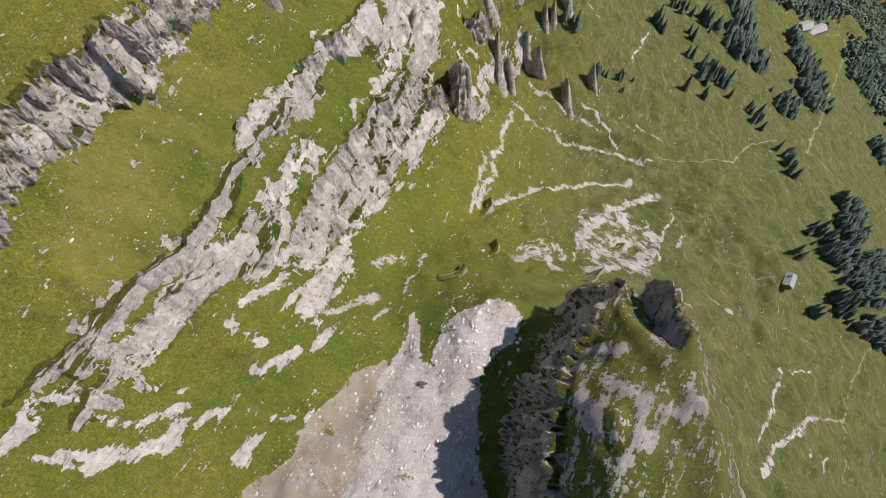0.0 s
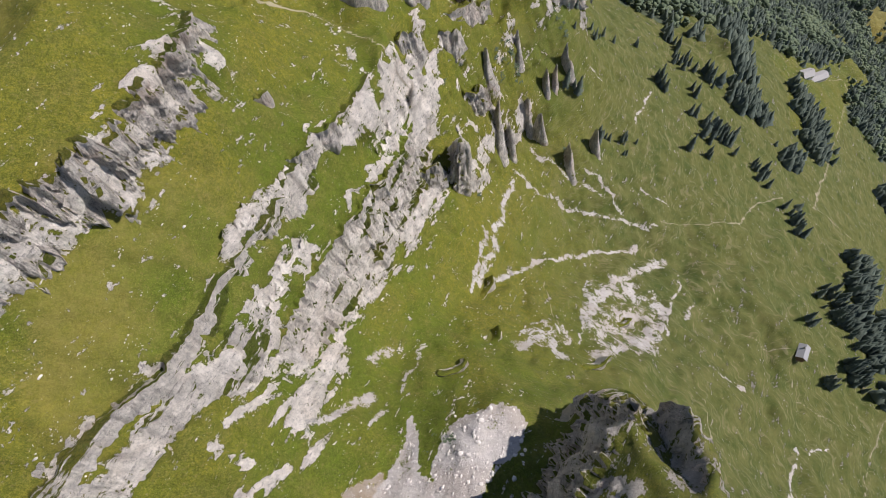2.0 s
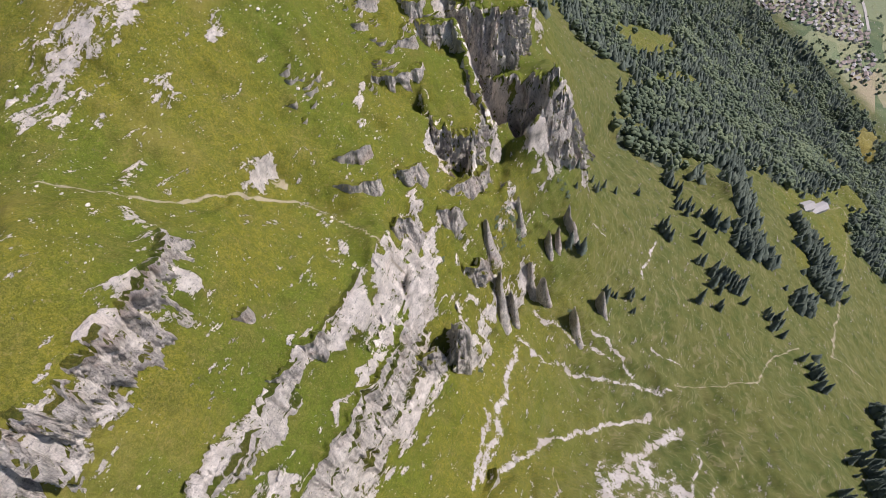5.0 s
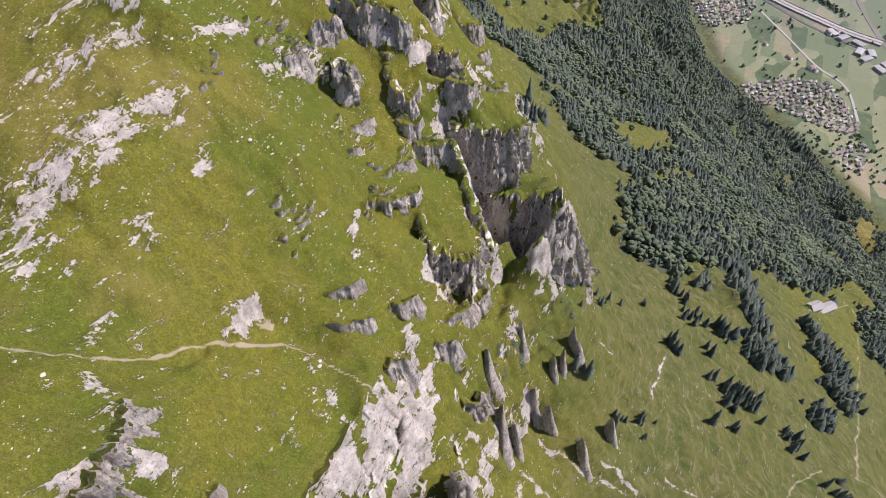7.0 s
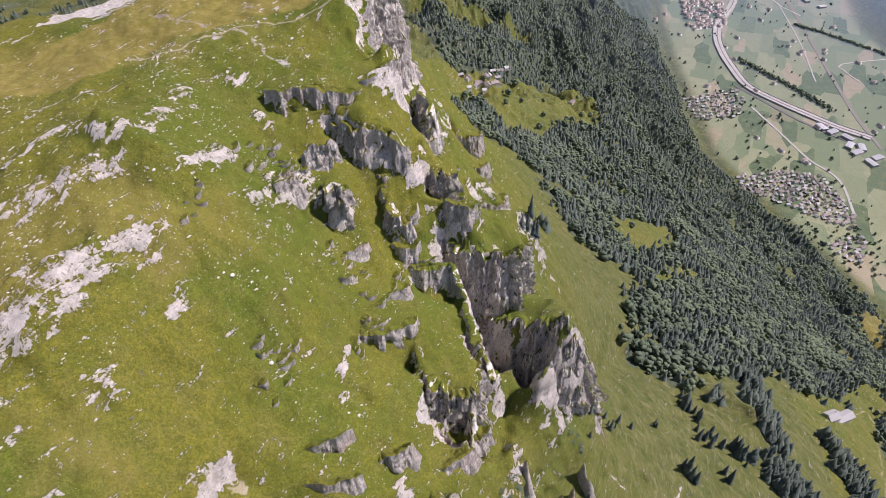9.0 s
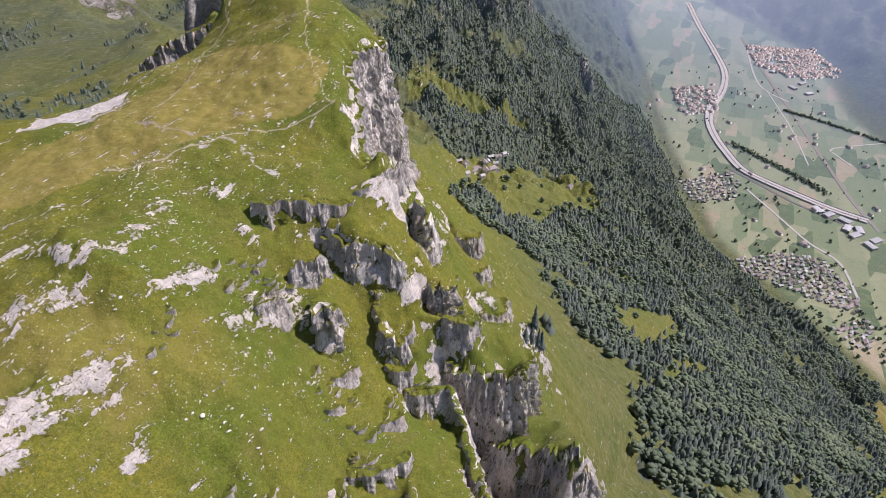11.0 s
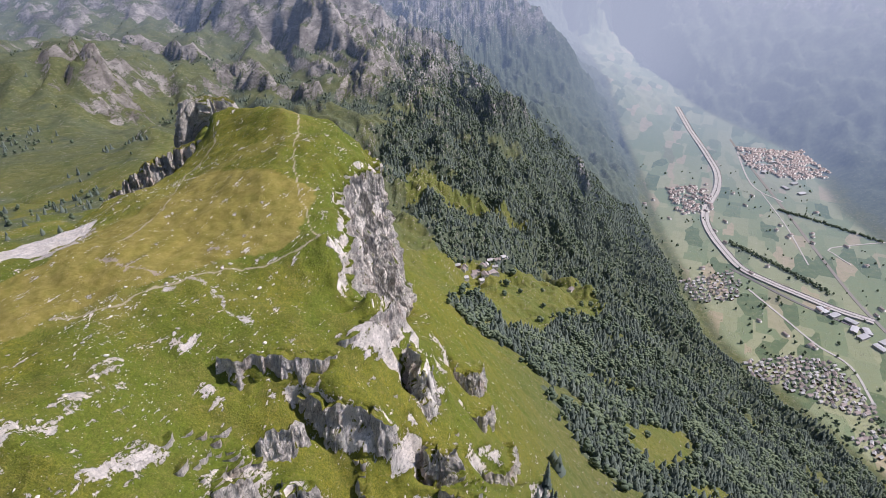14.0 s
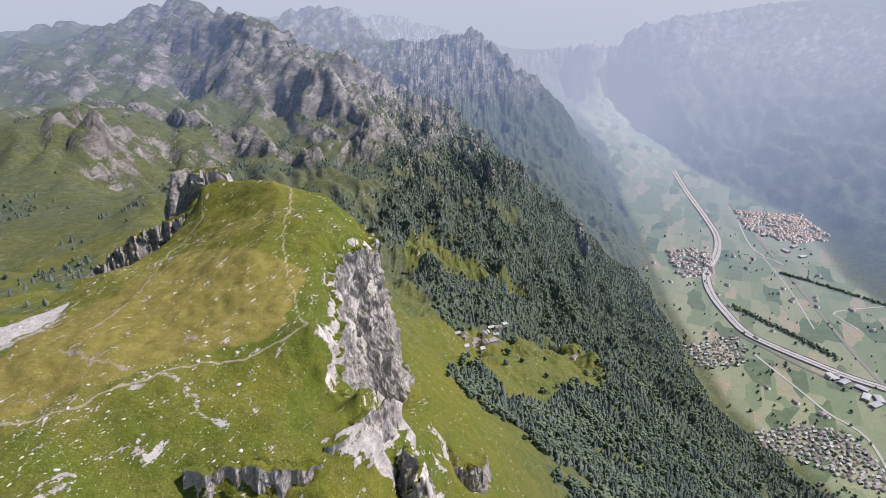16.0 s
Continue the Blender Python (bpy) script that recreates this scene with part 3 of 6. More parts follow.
# ---------------------------------------------------------------- terrain
_turns = np.random.default_rng(12).uniform(0, 2 * math.pi, (256, 256))
GRAD_X, GRAD_Y = np.cos(_turns), np.sin(_turns)


def gnoise(x, y, seed=0):
    """Smooth gradient noise, about -1 to 1."""
    x, y = np.asarray(x, float), np.asarray(y, float)
    fx, fy = np.floor(x), np.floor(y)
    ix, iy = fx.astype(np.int32) + seed * 37, fy.astype(np.int32) + seed * 61
    u, v = x - fx, y - fy
    su, sv = u * u * u * (u * (u * 6 - 15) + 10), v * v * v * (v * (v * 6 - 15) + 10)
    x0, x1, y0, y1 = ix & 255, (ix + 1) & 255, iy & 255, (iy + 1) & 255
    a = GRAD_X[x0, y0] * u + GRAD_Y[x0, y0] * v
    b = GRAD_X[x1, y0] * (u - 1) + GRAD_Y[x1, y0] * v
    c = GRAD_X[x0, y1] * u + GRAD_Y[x0, y1] * (v - 1)
    d = GRAD_X[x1, y1] * (u - 1) + GRAD_Y[x1, y1] * (v - 1)
    a = a + (b - a) * su
    c = c + (d - c) * su
    return (a + (c - a) * sv) * 1.5


def fbm(x, y, octaves=4, seed=0, gain=0.5):
    s, a = 0, 1.0
    for o in range(octaves):
        s = s + a * gnoise(x, y, seed + o)
        x, y, a = x * 2.03 + 17.3, y * 2.03 - 9.1, a * gain
    return s


def ridged(x, y, octaves=4, seed=0, gain=0.55):
    s, a, n = 0, 1.0, 0
    for o in range(octaves):
        s = s + a * (1 - np.abs(gnoise(x, y, seed + o)) * 2)
        n, x, y, a = n + a, x * 2.1 + 5.2, y * 2.1 + 1.3, a * gain
    return s / n


def sstep(a, b, v):
    t = np.clip((v - a) / (b - a), 0, 1)
    return t * t * (3 - 2 * t)


def near_line(x, y, line, reach):
    """Distance to a line of (x, y, ...), where it is below reach; else reach."""
    d = np.full(x.shape, float(reach))
    for a, b in zip(line, line[1:]):
        x0, x1, y0, y1 = min(a[0], b[0]) - reach, max(a[0], b[0]) + reach, min(a[1], b[1]) - reach, max(a[1], b[1]) + reach
        k = np.nonzero((x > x0) & (x < x1) & (y > y0) & (y < y1))
        if not len(k[0]):
            continue
        vx, vy = b[0] - a[0], b[1] - a[1]
        t = np.clip(((x[k] - a[0]) * vx + (y[k] - a[1]) * vy) / max(vx * vx + vy * vy, 1e-6), 0, 1)
        d[k] = np.minimum(d[k], np.hypot(x[k] - a[0] - t * vx, y[k] - a[1] - t * vy))
    return d


def inside(x, y, poly):
    """How far inside a ring of (x, y) a place lies: 1 or 0."""
    c = np.zeros(x.shape, bool)
    for a, b in zip(poly, poly[1:] + poly[:1]):
        if a[1] != b[1]:
            c ^= ((a[1] > y) != (b[1] > y)) & (x < (b[0] - a[0]) * (y - a[1]) / (b[1] - a[1]) + a[0])
    return c


def smooth_line(line, step):
    """A rounded line through the points, at even steps."""
    p = np.array(line, float)
    p = np.concatenate([[2 * p[0] - p[1]], p, [2 * p[-1] - p[-2]]])
    out = []
    for a, b, c, d in zip(p, p[1:], p[2:], p[3:]):
        n = max(2, int(np.linalg.norm(c - b) / step))
        t = np.linspace(0, 1, n, endpoint=False)[:, None]
        out.append(0.5 * (2 * b + (c - a) * t + (2 * a - 5 * b + 4 * c - d) * t * t + (3 * b - a - 3 * c + d) * t ** 3))
    return np.concatenate(out + [p[-2:-1]])


# Break lines of the land: edges, feet and crests, as (x, y, z).
NEAR_LINES = {
    "upper_terrace": [(-140, 0, -120), (-122, 40, -112), (-112, 75, -108), (-100, 105, -106), (-88, 133, -106), (-95, 150, -112)],
    "low_meadow": [(-35, 59, -202), (-18, 75, -216), (-8, 96, -228), (12, 113, -251), (30, 130, -268), (48, 147, -284)],
    "scree_foot": [(-60, 5, -182), (-25, 27, -194), (-12, 51, -205)],
    "scree": [(-14, -30, -178), (-4, 0, -186), (3, 35, -192), (12, 60, -197), (20, 57, -196)],
    "tower_crest": [(58, -30, -134), (56, -8, -135), (55, 14, -138), (57, 32, -144), (55, 48, -151)],
    "tower_crest_two": [(50, 28, -143), (46, 40, -152), (45, 50, -156), (39, 43, -157)],
    "tower_top": [(30, -30, -140), (34, -5, -139), (36, 14, -139), (41, 22, -144)],
    "tower_right_shoulder": [(72, -30, -158), (70, 0, -160), (69, 22, -162), (66, 42, -168)],
    "tower_right_foot": [(96, -30, -236), (94, 0, -240), (90, 30, -240), (80, 52, -238), (69, 82, -243)],
    "hollow": [(82, 109, -282), (64, 130, -285), (64, 181, -299), (109, 155, -315), (133, 157, -320)],
    "pasture": [(147, 27, -294), (163, 103, -317), (181, 106, -314), (170, 160, -328), (207, 54, -333), (190, 0, -322)],
    "pasture_low": [(240, -60, -362), (250, 20, -362), (262, 100, -370), (268, 200, -390), (293, 319, -433), (350, 353, -467), (341, 414, -478), (388, 548, -542)],
    "saddle_trail": [(-150, 178, -132), (-113, 181, -120), (-99, 183, -127), (-80, 172, -137), (-66, 170, -146), (-55, 196, -163), (-40, 191, -175), (-29, 197, -173)],
    "flank_low": [(-25, 164, -166), (-20, 180, -172), (-29, 197, -173), (-34, 225, -166), (-34, 255, -163), (-27, 279, -160)],
    "flank_mid": [(-63, 139, -125), (-66, 160, -140), (-55, 215, -153), (-48, 245, -145), (-60, 275, -127)],
    "flank_up": [(-100, 208, -118), (-96, 231, -114), (-90, 259, -111), (-85, 270, -101), (-104, 281, -95)],
    "gully_west": [(-12, 170, -196), (-14, 205, -186), (-8, 235, -180), (-7, 260, -174), (-12, 285, -170), (-18, 300, -152)],
    "gully_rim": [(4, 165, -226), (2, 190, -212), (8, 220, -200), (13, 242, -193), (10, 262, -186), (4, 284, -180)],
    "gully_mid": [(14, 170, -246), (18, 195, -240), (22, 220, -226), (28, 240, -214)],
    "crag_foot": [(2, 152, -234), (14, 165, -258), (33, 193, -274), (36, 200, -276), (45, 215, -276), (67, 209, -280), (97, 226, -300)],
    "crag_foot_high": [(45, 232, -258), (60, 254, -250), (70, 272, -250), (74, 290, -256), (72, 310, -262)],
    "chasm": [(24, 240, -228), (27, 258, -222), (30, 276, -206), (30, 294, -200), (26, 310, -188)],
    "buttress_top": [(38, 258, -200), (46, 268, -194), (51, 276, -192), (54, 288, -196), (48, 300, -200)],
    "ledge_east": [(20, 318, -170), (30, 326, -174), (38, 336, -180), (44, 350, -196)],
    "ledge_back": [(-4, 306, -150), (6, 322, -162), (12, 333, -165), (20, 346, -172), (28, 362, -196)],
    "flank_top": [(-54, 313, -117), (-33, 317, -117), (-18, 339, -112), (-24, 346, -107), (-13, 360, -118)],
    "step_low": [(-20, 297, -149), (-9, 324, -137), (-6, 345, -140), (-4, 372, -150), (-4, 400, -160), (-3, 444, -180)],
    "plateau_front": [(-121, 353, -100), (-98, 341, -99), (-77, 355, -98), (-55, 350, -98), (-35, 365, -91)],
    "plateau_edge": [(-33, 352, -107), (-36, 368, -100), (-39, 384, -95.5), (-43, 400, -92.5), (-41, 418, -91), (-36, 432, -91.5), (-33, 446, -95), (-42, 466, -96), (-58, 488, -98), (-76, 508, -104)],
    "plateau_crest": [(-66, 380, -92), (-66, 415, -84.5), (-70, 452, -78), (-88, 472, -79.5), (-106, 480, -81.5), (-114, 476, -85)],
    "plateau_brow": [(-47, 405, -87), (-46, 425, -84), (-46, 446, -83), (-56, 466, -85)],
    "plateau_back": [(-72, 476, -85), (-92, 492, -90), (-110, 498, -93)],
    "plateau_west": [(-190, 346, -105), (-170, 348, -105), (-149, 351, -104), (-137, 361, -104), (-133, 378, -104), (-132, 393, -104), (-126, 411, -103), (-122, 450, -104), (-124, 480, -106), (-136, 520, -114)],
    "west_scar": [(-192, 362, -109), (-156, 368, -107.5), (-149, 387, -107.5), (-146, 402, -107.5), (-139, 420, -107.5), (-131, 455, -118), (-141, 500, -128), (-160, 525, -138)],
    "west_drop": [(-240, 372, -165), (-180, 398, -150), (-172, 430, -160), (-168, 470, -168), (-205, 520, -200), (-240, 600, -225)],
    "rear_crest": [(-112, 500, -95), (-128, 520, -107), (-146, 544, -114), (-160, 600, -124), (-185, 660, -150)],
    "rear_east": [(-100, 520, -125), (-130, 580, -165), (-140, 640, -200)],
    "east_slope_top": [(17, 398, -195), (37, 369, -215), (22, 430, -205), (6, 436, -190), (15, 480, -222), (20, 540, -262)],
    "east_slope": [(86, 260, -282), (78, 300, -280), (90, 330, -300), (124, 376, -343), (148, 346, -340)],
    "east_slope_low": [(200, 338, -346), (170, 400, -370), (120, 460, -350), (89, 581, -363), (150, 560, -400), (220, 500, -420)],
    "east_north": [(20, 640, -330), (56, 726, -398), (110, 760, -430), (200, 760, -500)],
    "south_west": [(-280, -80, -140), (-200, 0, -135), (-190, 100, -118), (-190, 200, -112), (-205, 280, -98), (-225, 335, -102)],
    "south": [(-110, -80, -170), (-60, -80, -182), (0, -80, -180), (60, -80, -134), (110, -80, -236), (240, -80, -350)],
}
# Cliffs of the ridge: run out to the foot, and the rim from left to right as (x, y, z, height of the face).
SCARPS = {
    "great_wall": (4.0, [(1, 301, -170, 14), (7, 296, -169.5, 34), (15.7, 294.3, -169.3, 44), (22, 294, -169.5, 40), (28.2, 294, -169.7, 32), (33, 298.5, -172, 28), (36, 306, -177, 22), (38, 317, -183, 16), (38, 332, -190, 10)]),
    "great_wall_low": (11.0, [(19, 291, -205, 14), (24, 287, -200, 38), (31, 284, -196, 46), (36, 281.5, -198, 44), (40, 279, -190, 48), (44, 277, -193, 44), (48, 275.8, -184.5, 52), (51, 275, -189, 50), (54, 274.6, -197, 46), (58, 275.5, -203, 42), (63, 280, -218, 30), (67, 290, -232, 16)]),
    "block_wall": (4.0, [(-8, 252, -183, 6), (-3.5, 244.5, -186.5, 18), (5.4, 243.8, -190, 22), (13.8, 247, -193.5, 22), (16.5, 255, -192.5, 18), (16, 266, -188, 12)]),
    "block_step": (3.0, [(2, 238.5, -209, 8), (8, 236, -211, 13), (15, 236.5, -210, 12), (19, 242, -208, 8)]),
    "short_wall": (2.5, [(-28, 253, -166.5, 4), (-25, 251, -167, 8.5), (-18, 253.5, -168, 9), (-10.8, 258.2, -170, 8), (-8, 262, -170, 4)]),
    "column_wall": (2.5, [(-13, 287, -168.5, 7), (-9, 285.3, -169, 12), (-3, 286, -169.5, 14), (3, 289.5, -170, 15), (6, 284, -176, 14), (8, 277, -183, 12)]),
    "column_rib": (3.0, [(8, 276, -180, 8), (11, 268, -187, 14), (15, 262, -190, 16), (19, 256, -197, 14)]),
    "upper_wall": (1.5, [(-41, 313, -122, 6), (-36, 311, -121, 15), (-29, 309.6, -120.5, 17), (-22, 309.6, -124, 14), (-16, 308.8, -127, 9), (-12, 311, -130, 5)]),
    "upper_step": (1.5, [(-63, 314, -109, 5), (-57, 312.5, -109, 9), (-51, 314.5, -109, 9), (-46.5, 316, -109, 10), (-40, 317, -111, 9), (-34.5, 319, -113, 7), (-30, 322, -114, 4)]),
    "tall_rib": (3.0, [(-11, 346, -126, 8), (-8, 341, -127, 22), (-5, 336, -130, 24), (-2.5, 341, -134, 18), (-2, 350, -138, 8)]),
    "hanging_block": (2.0, [(-4, 319, -146, 8), (-2.5, 313.5, -145, 22), (0.8, 312.6, -144, 24), (4, 315, -146, 18), (7, 322, -150, 8)]),
    "hanging_step": (1.5, [(1, 307, -152, 5), (4.5, 303.8, -152.5, 10), (11, 303.6, -153, 10), (14, 308, -155, 5)]),
    "east_block": (2.0, [(7, 405, -184, 6), (10, 400.5, -184, 14), (16, 401.5, -184, 16), (21, 407, -187, 12), (22, 418, -191, 5)]),
    "east_step": (2.0, [(11, 374, -185, 4), (16, 374, -185, 8), (22, 378, -187, 10), (25, 388, -191, 5)]),
    "spur_rim": (3.0, [(14, 336, -174.5, 4), (19, 335, -176, 8), (26, 341, -182, 10), (31, 356, -192, 10), (34.4, 381, -206, 8)]),
    "dark_rib": (2.5, [(-23, 302, -143, 6), (-20.5, 295, -147, 13), (-15, 292.5, -150, 14), (-11, 296, -152, 10), (-9, 303, -150, 5)]),
    "dark_foot": (2.0, [(-19, 290, -160, 4), (-15.5, 287.5, -160.5, 8), (-10.5, 289, -161, 8), (-8, 293, -161, 4)]),
    "pinnacle": (2.0, [(-42, 293, -133, 6), (-40, 288.5, -131.5, 20), (-37.2, 287.2, -131, 22), (-34.4, 289, -133, 18), (-33.5, 295, -136, 6)]),
    "summit_wall": (16.0, [(-31, 345, -119, 6), (-28.5, 351, -116.5, 16), (-31, 368, -108, 32), (-35, 384, -101, 46), (-39, 400, -96, 58), (-37, 418, -94, 70), (-31, 432, -96, 80), (-28, 446, -98, 80), (-37, 466, -99, 80)]),
    "rear_cliff": (5.0, [(-197, 497, -150, 10), (-190, 500, -141, 24), (-171, 508, -125, 28), (-155, 516, -118, 24), (-130, 522, -110, 14), (-118, 520, -104, 6)]),
    "west_wall": (4.5, [(-118, 10, -117, 14), (-110, 33, -113, 16), (-100, 57, -110.5, 17), (-90.5, 76, -109.5, 18), (-83.2, 90.8, -111, 21), (-77.5, 97, -111.5, 21), (-73.5, 106, -114.5, 19), (-69.5, 121, -117, 17), (-66, 136, -119.5, 15), (-66, 146.5, -123.5, 10), (-71, 154, -128, 4)]),
    "near_wall": (9.0, [(50, 50, -160, 12), (47, 53.5, -158, 28), (41, 46, -158.5, 34), (35.4, 39.6, -160, 34), (31, 33, -158, 36), (26.6, 27.4, -154, 38), (24, 14, -152, 38), (22.5, -6, -152, 37), (21, -30, -152, 30)]),
    "near_fin": (4.0, [(58, 52, -153, 8), (55.8, 49.5, -150.8, 18), (57, 42, -147.3, 14), (56.5, 34, -144, 6)]),
}
# Pale slabs of the lower flank, smoother than the cliffs.
SLABS = {
    "band_two": (4.0, [(-99, 17, -141, 3), (-93.4, 24.4, -141, 4), (-86.4, 32.3, -141.5, 5), (-80, 43.5, -142.5, 5.5), (-72.6, 52, -144, 6), (-66.3, 60.2, -146, 7), (-59, 83, -151, 8), (-53.8, 96.4, -154.5, 9), (-48.4, 108, -157, 10), (-45.5, 122, -159.5, 9), (-40, 136, -164.2, 9), (-34, 147, -166.8, 7), (-28, 160, -169, 5), (-26, 168, -171, 3)]),
    "slab_two": (7.0, [(-89, 14, -152, 4), (-86, 22.3, -152, 9), (-82.3, 34.7, -152, 12), (-75.7, 46.6, -153, 12), (-67.8, 56.7, -155, 11), (-57.5, 69, -158, 10), (-56.5, 77, -159.5, 8), (-57, 83, -160, 5)]),
    "slab_three": (9.0, [(-52, 62, -178, 8), (-48, 75, -177, 20), (-44, 87, -177, 28), (-40.5, 97, -178.3, 34), (-36, 108, -180.5, 40), (-31, 117, -182, 42), (-25, 131, -186, 39), (-19.5, 143, -192, 31), (-14, 161, -199, 24), (-10, 182, -204, 10)]),
}


def outward(line):
    """Unit vectors in plan that point out of a face, whose rim runs from left to right."""
    p = np.array([q[:2] for q in line], float)
    d = np.gradient(p, axis=0)
    d /= np.linalg.norm(d, axis=1)[:, None]
    return np.stack([d[:, 1], -d[:, 0]], 1)


for key, (run, line) in {**SCARPS, **SLABS}.items():
    out = outward(line)
    NEAR_LINES[key + "_rim"] = [(q[0] - 2.5 * o[0], q[1] - 2.5 * o[1], q[2] - 0.3) for q, o in zip(line, out)]
    NEAR_LINES[key + "_foot"] = [(q[0] + (0.8 * run - 0.5) * o[0], q[1] + (0.8 * run - 0.5) * o[1], q[2] - q[3]) for q, o in zip(line, out)]
NEAR_LINES["tower_left_foot"] = [(33, 58, -205), (46, 64, -218), (62, 62, -222)]
FAR_LINES = {
    "valley_west": [(900, -400, -850), (850, 200, -850), (815, 700, -846), (778, 905, -846), (722, 1110, -862), (650, 1404, -880), (668, 1600, -880), (681, 1850, -880), (703, 2090, -880), (754, 2395, -876), (780, 2800, -840), (813, 3400, -690), (809, 4000, -642), (807, 4400, -585)],
    "valley_mid": [(1000, -400, -880), (1000, 600, -880), (1000, 1400, -880), (960, 2000, -880), (1050, 2400, -878), (1120, 2750, -850), (1148, 3000, -833), (1180, 3500, -762), (1168, 3900, -720), (1080, 4400, -620)],
    "valley_east": [(1700, -400, -880), (1500, 800, -880), (1420, 1700, -880), (1430, 2159, -880), (1581, 2682, -872), (1450, 2950, -840), (1294, 3300, -801), (1235, 3900, -719), (1127, 4300, -640), (974, 4500, -537)],
    "shelf_field": [(640, 780, -770), (700, 850, -808), (760, 860, -826)],
    "spur_wood": [(254, 994, -525), (300, 900, -545), (339, 842, -582), (294, 780, -536), (388, 548, -542)],
    "hamlet_meadow": [(15, 876, -424), (47, 930, -455), (117, 1041, -497), (185, 909, -486), (120, 960, -474), (160, 1010, -498)],
    "hamlet_brow": [(254, 994, -527), (373, 1443, -700), (420, 1100, -680), (400, 900, -650)],
    "slope_mid": [(376, 455, -466), (447, 482, -531), (450, 680, -640), (560, 820, -715), (506, 1082, -734), (540, 1300, -800), (560, 1600, -830)],
    "mountain_foot": [(-56, 1180, -420), (-20, 1320, -512), (81, 1250, -500), (185, 1250, -545), (300, 1420, -640)],
    "mountain_face": [(-470, 1500, -390), (-262, 1450, -372), (-3, 1491, -400), (89, 1530, -470), (201, 1600, -540), (340, 1620, -680)],
    "mountain_shoulder": [(123, 1750, -415), (184, 1800, -420), (250, 1900, -520)],
    "massif_crest": [(-2200, 2900, -260), (-1837, 2900, -202), (-1585, 2900, -117), (-1314, 2850, -158), (-1205, 2850, -50), (-981, 2800, -26), (-909, 2700, -84), (-637, 2350, -88), (-482, 2300, -138), (-331, 2250, -189), (-189, 2250, -248), (-44, 2250, -317), (142, 2200, -443), (371, 2100, -629), (557, 2000, -800)],
    "massif_cliff": [(-1281, 2000, -353), (-939, 1900, -284), (-721, 1850, -295), (-531, 1800, -335), (-393, 1700, -361), (-300, 1650, -368), (-198, 1700, -350), (-179, 1800, -293)],
    "massif_bowl": [(-900, 2300, -300), (-700, 2100, -290), (-542, 2000, -310), (-418, 1950, -325)],
    "massif_rocks": [(-640, 2150, -215), (-500, 2080, -225), (-380, 2050, -225), (-260, 2000, -270)],
    "spur": [(-913, 1700, -265), (-745, 1500, -229), (-711, 1350, -251), (-612, 1200, -275), (-558, 1050, -293)],
    "spur_east": [(-560, 1400, -330), (-480, 1250, -340), (-440, 1100, -300)],
    "basin": [(-480, 800, -297), (-409, 800, -276), (-397, 900, -268), (-407, 1000, -262), (-300, 700, -262), (-330, 850, -275)],
    "basin_west": [(-900, 900, -330), (-900, 400, -260), (-700, 0, -230)],
    "behind_ridge": [(-260, 1000, -300), (-200, 850, -280), (-150, 1000, -350)],
    "range_far": [(-892, 3400, -129), (-825, 3600, -68), (-708, 3600, -47), (-635, 3500, -103), (-536, 3600, -61), (-346, 3400, -200), (-91, 3200, -196), (167, 3200, -160), (290, 3100, -220), (436, 3000, -353), (537, 2950, -466), (687, 2850, -700)],
    "range_gap": [(-900, 3150, -330), (-500, 2900, -330), (-100, 2700, -400), (250, 2600, -560)],
    "range_back": [(-700, 4000, -330), (0, 3900, -420), (450, 3700, -560)],
    "east_mid": [(1900, 1500, -800), (1850, 2000, -800), (1900, 2500, -740), (1852, 2700, -707), (1613, 3000, -718), (1402, 3500, -637), (1240, 4000, -535)],
    "east_crest": [(3300, 1000, 40), (3200, 2500, 60), (2800, 3600, 60), (2692, 4300, 51), (2125, 4300, -5), (1617, 4300, -77), (1118, 4350, -169), (800, 4500, -285), (550, 4550, -365)],
    "far_edge": [(-3200, 4400, -336), (-2900, 4500, -268), (-606, 4600, -110), (-97, 4650, -170), (438, 4650, -330)],
    "rim": [(-3200, -400, -300), (-1500, -400, -260), (-500, -400, -190), (3600, -400, -500)],
}


